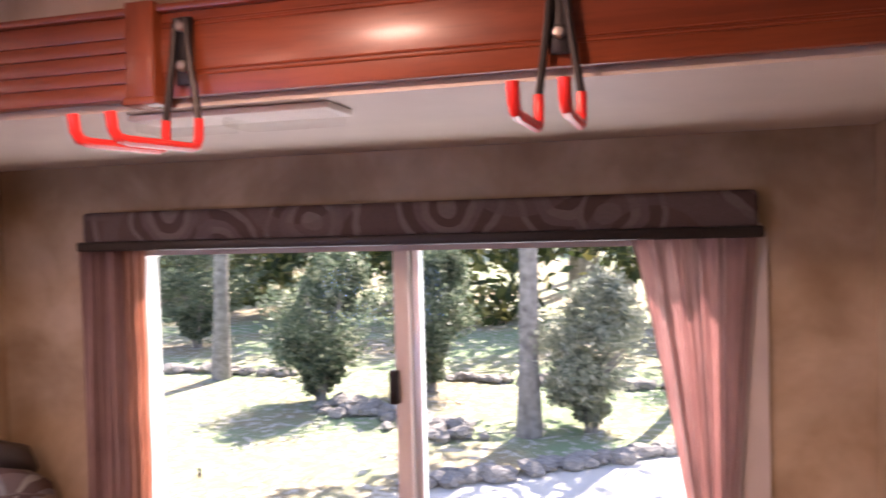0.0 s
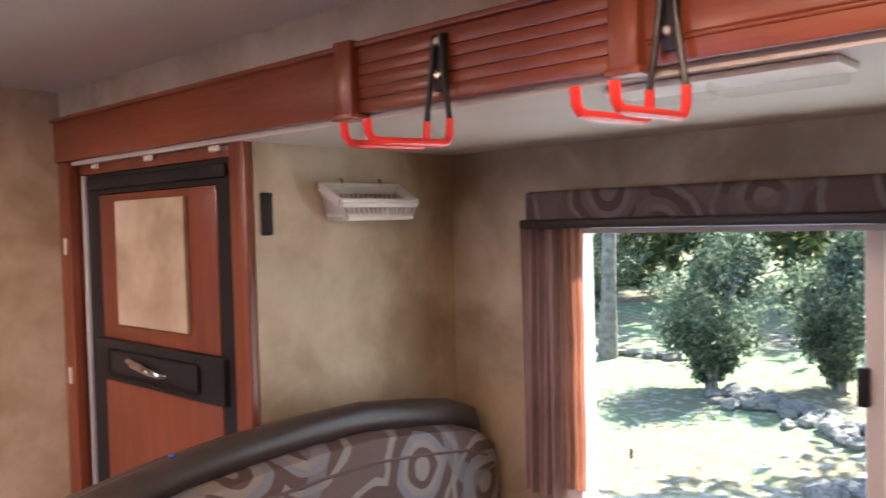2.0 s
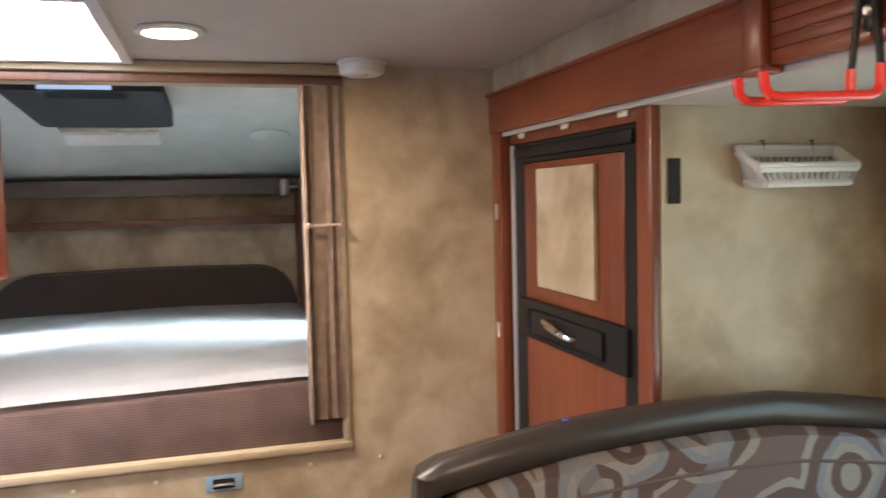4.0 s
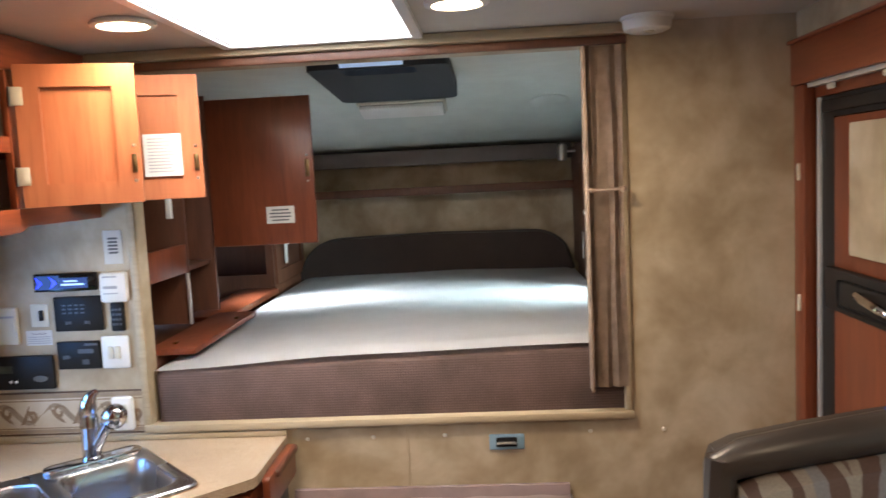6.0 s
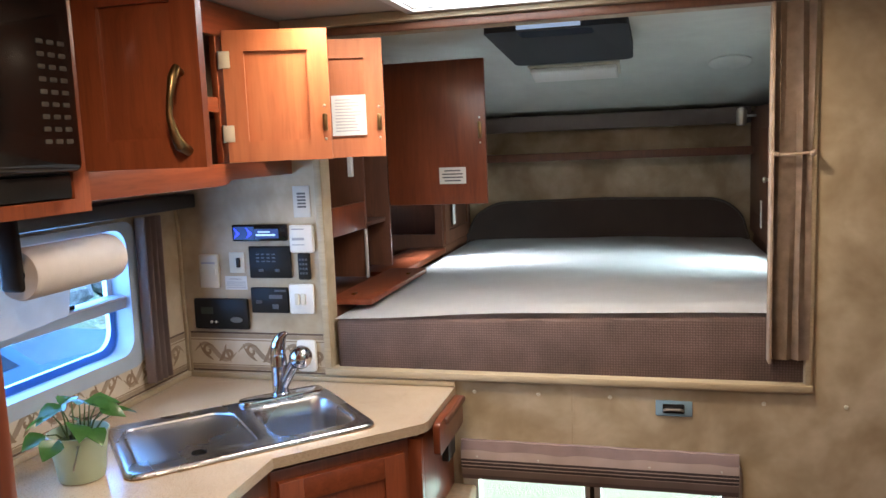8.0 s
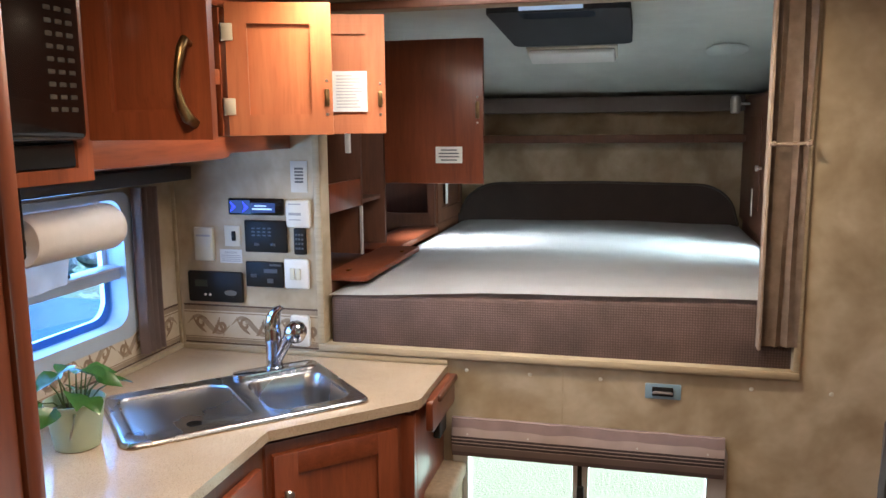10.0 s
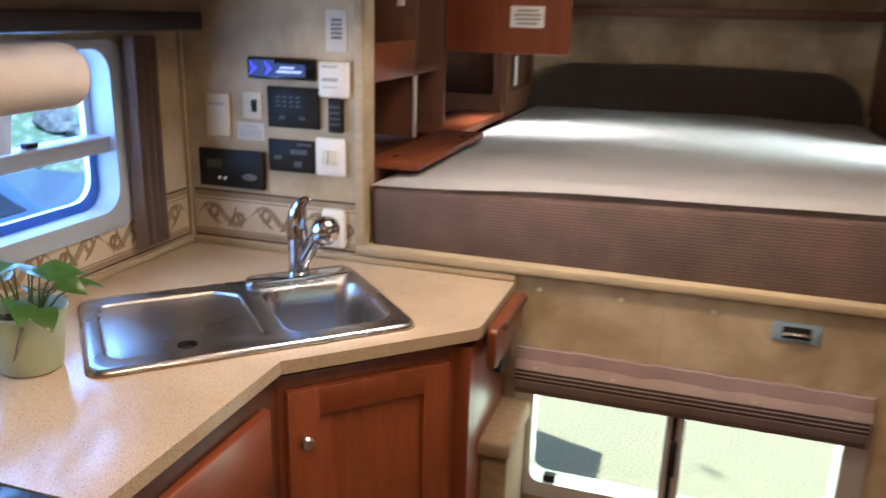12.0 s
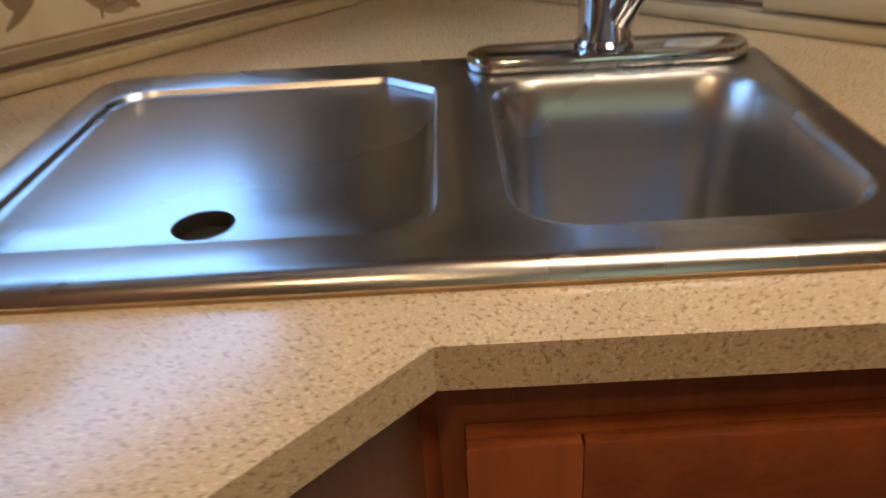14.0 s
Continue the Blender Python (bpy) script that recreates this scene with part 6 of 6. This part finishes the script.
# ---- outdoors ----
EDGE = [(-1.75, 7.35), (2.2, 9.75)]
PILE = [(-3.55, 9.85), (-1.55, 9.0)]
BORD = [(-7.2, 11.5), (-4.9, 11.5), (-2.3, 11.4), (0.6, 11.1)]
TREES = [(-0.85, 9.1, 0.115, 9.0, -0.012), (-5.96, 11.25, 0.12, 10.0, 0.004), (0.75, 10.6, 0.10, 8.0, 0.0), (-9.6, 14.0, 0.14, 10.0, 0.01)]
BUSHES = [(-3.8, 10.1, 1.75, 1.9, 0), (-2.5, 10.75, 1.35, 1.9, 0), (-0.25, 9.35, 1.4, 1.6, 1), (-7.6, 13.2, 2.2, 2.4, 0), (1.6, 12.2, 2.4, 2.6, 0)]
def ground_height(x, y):
    z = -0.95 + 0.06 * max(0.0, y - 4.0)
    if y < -5.0:
        z += min(2.6, (-5.0 - y) * 0.55)
    return z + 0.03 * noise.noise((x * 0.5, y * 0.5, 0))


def ground_material():
    m, nt, b = base("leaf_strewn_ground", (0.1, 0.12, 0.05), 0.95)
    v = mapping(nt)
    n1, n2, n3 = noise_tex(nt, v, 0.5, 5), noise_tex(nt, v, 9, 4), noise_tex(nt, v, 45, 3)
    grass = ramp(nt, [(0.35, (0.14, 0.23, 0.115)), (0.65, (0.23, 0.32, 0.175))], n3)
    litter = ramp(nt, [(0.35, (0.22, 0.15, 0.085)), (0.65, (0.40, 0.31, 0.20))], n3)
    col = mix(nt, grass, litter, ramp(nt, [(0.42, (0, 0, 0)), (0.58, (0.9, 0.9, 0.9))], n1))
    col = mix(nt, col, (0.5, 0.46, 0.40), ramp(nt, [(0.52, (0, 0, 0)), (0.60, (0.8, 0.8, 0.8))], n2))
    sep = nt.nodes.new("ShaderNodeSeparateXYZ")
    nt.links.new(v, sep.inputs[0])
    mr = nt.nodes.new("ShaderNodeMapRange")
    mr.inputs[1].default_value, mr.inputs[2].default_value, mr.inputs[3].default_value, mr.inputs[4].default_value = 8.2, 8.45, 1.0, 0.0
    ma = nt.nodes.new("ShaderNodeMath")
    ma.operation = "MULTIPLY_ADD"
    nt.links.new(sep.outputs[0], ma.inputs[0])
    ma.inputs[1].default_value = -0.61
    nt.links.new(sep.outputs[1], ma.inputs[2])
    nt.links.new(ma.outputs[0], mr.inputs[0])
    bank = nt.nodes.new("ShaderNodeMapRange")
    bank.inputs[1].default_value, bank.inputs[2].default_value = -5.0, -4.6
    nt.links.new(sep.outputs[1], bank.inputs[0])
    drive = nt.nodes.new("ShaderNodeMath")
    drive.operation = "MULTIPLY"
    nt.links.new(mr.outputs[0], drive.inputs[0])
    nt.links.new(bank.outputs[0], drive.inputs[1])
    gravel = ramp(nt, [(0.3, (0.46, 0.44, 0.41)), (0.7, (0.66, 0.63, 0.58))], n3)
    col = mix(nt, col, gravel, drive.outputs[0])
    nt.links.new(col, b.inputs["Base Color"])
    bump(nt, b, n3, 0.6, 0.03)
    return m


def make_ground():
    ys = [-60, -30, -18, -12, -10, -9, -8, -7, -6, -5, -3, 0, 2] + [3 + 0.7 * i for i in range(26)] + [24, 30, 40, 60, 120, 300]
    xs = [-300, -120, -60, -40, -30, -24] + [-20 + 1.0 * i for i in range(31)] + [14, 20, 40, 120, 300]
    vs = [(x, y, ground_height(x, y)) for y in ys for x in xs]
    w = len(xs)
    fs = [(j * w + i, j * w + i + 1, (j + 1) * w + i + 1, (j + 1) * w + i) for j in range(len(ys) - 1) for i in range(w - 1)]
    me = bpy.data.meshes.new("ground")
    me.from_pydata(vs, [], fs)
    me.materials.append(ground_material())
    smooth_by_angle(me, 60)
    tagged(new("ground", me), "grassy slope strewn with dry leaves beyond pale gravel", "ground", kind="structure")


make_ground()
M_ROCK = plain("grey_fieldstone", (0.25, 0.228, 0.21), 0.9, vary=0.5, scale=6, grain=40, depth=0.6)
M_BARK = plain("grey_bark", (0.22, 0.20, 0.185), 0.95, vary=0.45, scale=12, grain=45, depth=0.9)
M_BUSH = leafy("dark_evergreen_leaf", (0.07, 0.115, 0.075), (0.16, 0.225, 0.15), (0.42, 0.45, 0.33), 0.6)
# In the next three, sunlight on the leaves is put into the colour.
M_BUSHL = leafy("silvery_shrub_leaf", (0.18, 0.22, 0.16), (0.38, 0.41, 0.32), (0.64, 0.64, 0.54), 0.6)
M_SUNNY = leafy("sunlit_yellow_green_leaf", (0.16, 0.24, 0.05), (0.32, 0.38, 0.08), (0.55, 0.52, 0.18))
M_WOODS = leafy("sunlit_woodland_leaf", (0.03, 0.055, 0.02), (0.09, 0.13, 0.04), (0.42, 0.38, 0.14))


def rock_mesh(seed):
    rr = random.Random(seed)
    bm = bmesh.new()
    bmesh.ops.create_icosphere(bm, subdivisions=2, radius=1.0)
    off = Vector((rr.uniform(0, 50), rr.uniform(0, 50), rr.uniform(0, 50)))
    for v in bm.verts:
        v.co *= 0.8 + 0.42 * noise.noise(v.co * 1.3 + off)
        v.co.z *= 0.7
    me = bpy.data.meshes.new("rock")
    bm.to_mesh(me)
    bm.free()
    me.materials.append(M_ROCK)
    return me


ROCKS = [rock_mesh(s) for s in range(6)]


def rocks(group, label, spots):
    rr = random.Random(len(spots))
    for x, y, r in spots:
        ob = new("rock", ROCKS[rr.randrange(6)])
        ob.location = (x, y, ground_height(x, y) + r * 0.35)
        ob.rotation_euler = (rr.uniform(-0.2, 0.2), rr.uniform(-0.2, 0.2), rr.uniform(0, 6.28))
        ob.scale = (r * rr.uniform(0.9, 1.4), r * rr.uniform(0.8, 1.1), r * rr.uniform(0.8, 1.1))
        tagged(ob, label, "rock", group)


def line_of(a, b, n, r, jitter):
    rr = random.Random(int(a[0] * 100) + n)
    return [(a[0] + (b[0] - a[0]) * i / (n - 1) + rr.uniform(-jitter, jitter), a[1] + (b[1] - a[1]) * i / (n - 1) + rr.uniform(-jitter, jitter), r * rr.uniform(0.75, 1.3)) for i in range(n)]


rocks("stone edging along the gravel", "rough grey stone edging the gravel drive", line_of(EDGE[0], EDGE[1], 44, 0.125, 0.07) + line_of(EDGE[0], EDGE[1], 40, 0.095, 0.17))
rocks("pile of stones on the grass", "rough grey stone in a low heap", line_of(PILE[0], PILE[1], 34, 0.13, 0.18) + line_of(PILE[0], PILE[1], 28, 0.10, 0.28))
rocks("far stone border", "rough stone in a border at the foot of the woods", line_of(BORD[0], BORD[1], 24, 0.12, 0.08) + line_of(BORD[2], BORD[3], 28, 0.12, 0.08))


def tree(x, y, r, h, lean=0.0, label="tall slender tree with grey bark"):
    z = ground_height(x, y)
    t = thing("tree", label, "tree", (x, y, z))
    pts, rs = [], []
    for i in range(11):
        f = i / 10
        pts.append((x + lean * f * h + 0.06 * math.sin(f * 5 + x), y + 0.05 * math.sin(f * 4 + y), z - 0.05 + f * h))
        rs.append(r * (1.35 - 0.35 * min(1, f * 12)) * (1 - 0.55 * f))
    bm = tube(pts, rs, 14)
    rr = random.Random(int(x * 10))
    tips = []
    for k in range(7):
        f = 0.55 + 0.06 * k
        a = rr.uniform(0, 6.28)
        b = Vector(pts[int(f * 10)])
        e = b + Vector((math.cos(a) * 1.6, math.sin(a) * 1.6, 1.1))
        tube([b, b.lerp(e, 0.5) + Vector((0, 0, 0.2)), e], [r * 0.35, r * 0.25, r * 0.1], 6, bm)
        tips.append(e)
    part("trunk", bm, M_BARK, t)
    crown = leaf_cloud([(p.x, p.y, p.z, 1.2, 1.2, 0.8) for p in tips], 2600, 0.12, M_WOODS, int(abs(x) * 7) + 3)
    crown.transform(Matrix.Translation((-x, -y, -z)))
    ob = new("crown", crown)
    ob.parent = t


def leaf_cloud(blobs, count, size, mt, seed):
    """Many small leaves gathered in uneven clumps."""
    rg = np.random.default_rng(seed)
    n = count // len(blobs)
    cs = []
    for x, y, z, a, b, c in blobs:
        k = 30
        d = rg.normal(size=(k, 3))
        d /= np.linalg.norm(d, axis=1)[:, None]
        sub = d * rg.uniform(0.35, 1.0, (k, 1)) ** 0.6 * np.array([a, b, c]) + np.array([x, y, z])
        pick = rg.integers(0, k, n)
        cs.append(sub[pick] + rg.normal(size=(n, 3)) * np.array([a, b, c]) * 0.17)
    c = np.concatenate(cs)
    m = len(c)
    d = rg.normal(size=(m, 3))
    d /= np.linalg.norm(d, axis=1)[:, None]
    e = np.cross(d, rg.normal(size=(m, 3)))
    e /= np.linalg.norm(e, axis=1)[:, None]
    s = size * rg.uniform(0.6, 1.4, (m, 1))
    v = np.stack([c - d * s, c + e * s * 0.42, c + d * s, c - e * s * 0.42], 1).reshape(-1, 3)
    me = bpy.data.meshes.new("leaves")
    me.from_pydata(v.tolist(), [], np.arange(m * 4).reshape(-1, 4).tolist())
    me.materials.append(mt)
    return me


def bush(x, y, w, h, mt, label, seed, count=15000):
    z = ground_height(x, y)
    t = thing("bush", label, "shrub", (x, y, z))
    bm = bmesh.new()
    rr = random.Random(seed)
    for k in range(6):
        a = rr.uniform(0, 6.28)
        e = Vector((x + math.cos(a) * w * 0.3, y + math.sin(a) * w * 0.3, z + h * rr.uniform(0.5, 0.8)))
        tube([(x + math.cos(a) * 0.05, y + math.sin(a) * 0.05, z - 0.02), Vector((x, y, z + h * 0.3)).lerp(e, 0.3), e], [0.035, 0.025, 0.01], 6, bm)
    part("stems", bm, M_BARK, t)
    cr = leaf_cloud([(0, 0, h * 0.58, w * 0.44, w * 0.44, h * 0.30), (w * 0.10, 0, h * 0.84, w * 0.25, w * 0.25, h * 0.24), (-w * 0.05, 0, h * 0.36, w * 0.28, w * 0.28, h * 0.20), (0, 0, h * 0.18, w * 0.13, w * 0.13, h * 0.12)], count, 0.036, mt, seed)
    ob = new("crown", cr)
    ob.parent = t


for _x, _y, _r, _h, _l in TREES:
    tree(_x, _y, _r, _h, _l)
for _i, (_x, _y, _w, _h, _k) in enumerate(BUSHES):
    bush(_x, _y, _w, _h, M_BUSHL if _k else M_BUSH, "silvery sunlit shrub in the yard" if _k else "dense dark green evergreen shrub in the yard", 20 + _i)


for _i, (_x, _y, _w, _h) in enumerate(((-5.3, -7.4, 2.2, 2.3), (-7.2, -7.9, 2.0, 2.0), (-3.4, -7.8, 1.9, 2.1))):
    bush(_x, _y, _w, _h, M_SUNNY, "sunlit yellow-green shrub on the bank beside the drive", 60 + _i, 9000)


def woods():
    rg = random.Random(5)
    blobs = []
    for k in range(46):
        x = -32 + 54 * k / 45 + rg.uniform(-0.8, 0.8)
        y = 16.5 + rg.uniform(-1.5, 3.5) - (1.5 if x > -3 else 0)
        z = ground_height(x, y)
        blobs.append((x, y, z + rg.uniform(0.9, 2.6), 1.5, 1.1, rg.uniform(1.0, 1.9)))
        if rg.random() < 0.75:
            blobs.append((x + rg.uniform(-1, 1), y + 2, z + rg.uniform(3.6, 6.5), 2.2, 1.5, 2.2))
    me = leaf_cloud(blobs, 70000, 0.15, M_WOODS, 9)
    tagged(new("woodland", me), "sunlit mixed woodland behind the yard", "woods", kind="stuff")
    bm = bmesh.new()
    for k in range(34):
        x, y = rg.uniform(-30, 18), rg.uniform(18, 27)
        z = ground_height(x, y)
        tube([(x, y, z - 0.1), (x + rg.uniform(-0.2, 0.2), y, z + 4), (x + rg.uniform(-0.6, 0.6), y, z + 9)], [0.16, 0.12, 0.06], 8, bm)
    solo("woodland_trunks", bm, M_BARK, "dark slender trunks in the woodland", "woods", kind="stuff")
    me = leaf_cloud([(-34 + 3.4 * k, 33, 2.5 + (k * 7 % 5) * 0.5, 3.2, 1.5, 3.2) for k in range(20)], 16000, 0.32, M_BUSH, 4)
    tagged(new("far_woodland", me), "dark green far woodland", "woods", kind="stuff")


woods()


def parked_truck():
    t = thing("pickup_truck", "blue pickup truck parked beside the camper", "truck", (-2.1, -3.9, -0.95))
    prof = [(-5.1, -0.45), (-5.15, 0.0), (-5.0, 0.24), (-3.6, 0.36), (-2.95, 0.90), (-1.3, 0.93), (-1.0, 0.36), (0.9, 0.34), (0.98, -0.45)]
    part("body", prism(prof, -4.8, -3.1, "y", 0.06), M_TRUCK, t)
    part("side_window", prism([(-3.38, 0.42), (-2.86, 0.83), (-1.45, 0.85), (-1.28, 0.43)], -3.1 + 0.002, -3.094, "y"), M_CARGLASS, t)
    for x in (-4.2, 0.0):
        w = part("wheel", lathe([(0.0, -0.1), (0.36, -0.1), (0.38, -0.06), (0.38, 0.08), (0.34, 0.1), (0.0, 0.1)], None, 28, m=Matrix.Translation((x, -3.12, -0.57)) @ Matrix.Rotation(radians(90), 4, "X")), M_BLACK, t)
        part("rim", lathe([(0.0, 0.11), (0.2, 0.105), (0.22, 0.09)], None, 20, m=Matrix.Translation((x, -3.12, -0.57)) @ Matrix.Rotation(radians(90), 4, "X")), M_ALU, w)


M_CARGLASS = plain("dark_blue_car_glass", (0.03, 0.05, 0.085), 0.08, vary=0.1, depth=0.0)
M_TRUCK = plain("blue_car_paint", (0.10, 0.19, 0.32), 0.2, vary=0.05, depth=0.0)
parked_truck()
_rb = random.Random(8)
rocks("stones of the bank", "pale stone in the bank beside the drive",
      [(-9 + 11 * i / 59 + _rb.uniform(-0.1, 0.1), -5.3 - 0.55 * (i % 5) + _rb.uniform(-0.15, 0.15), _rb.uniform(0.2, 0.36)) for i in range(60)])
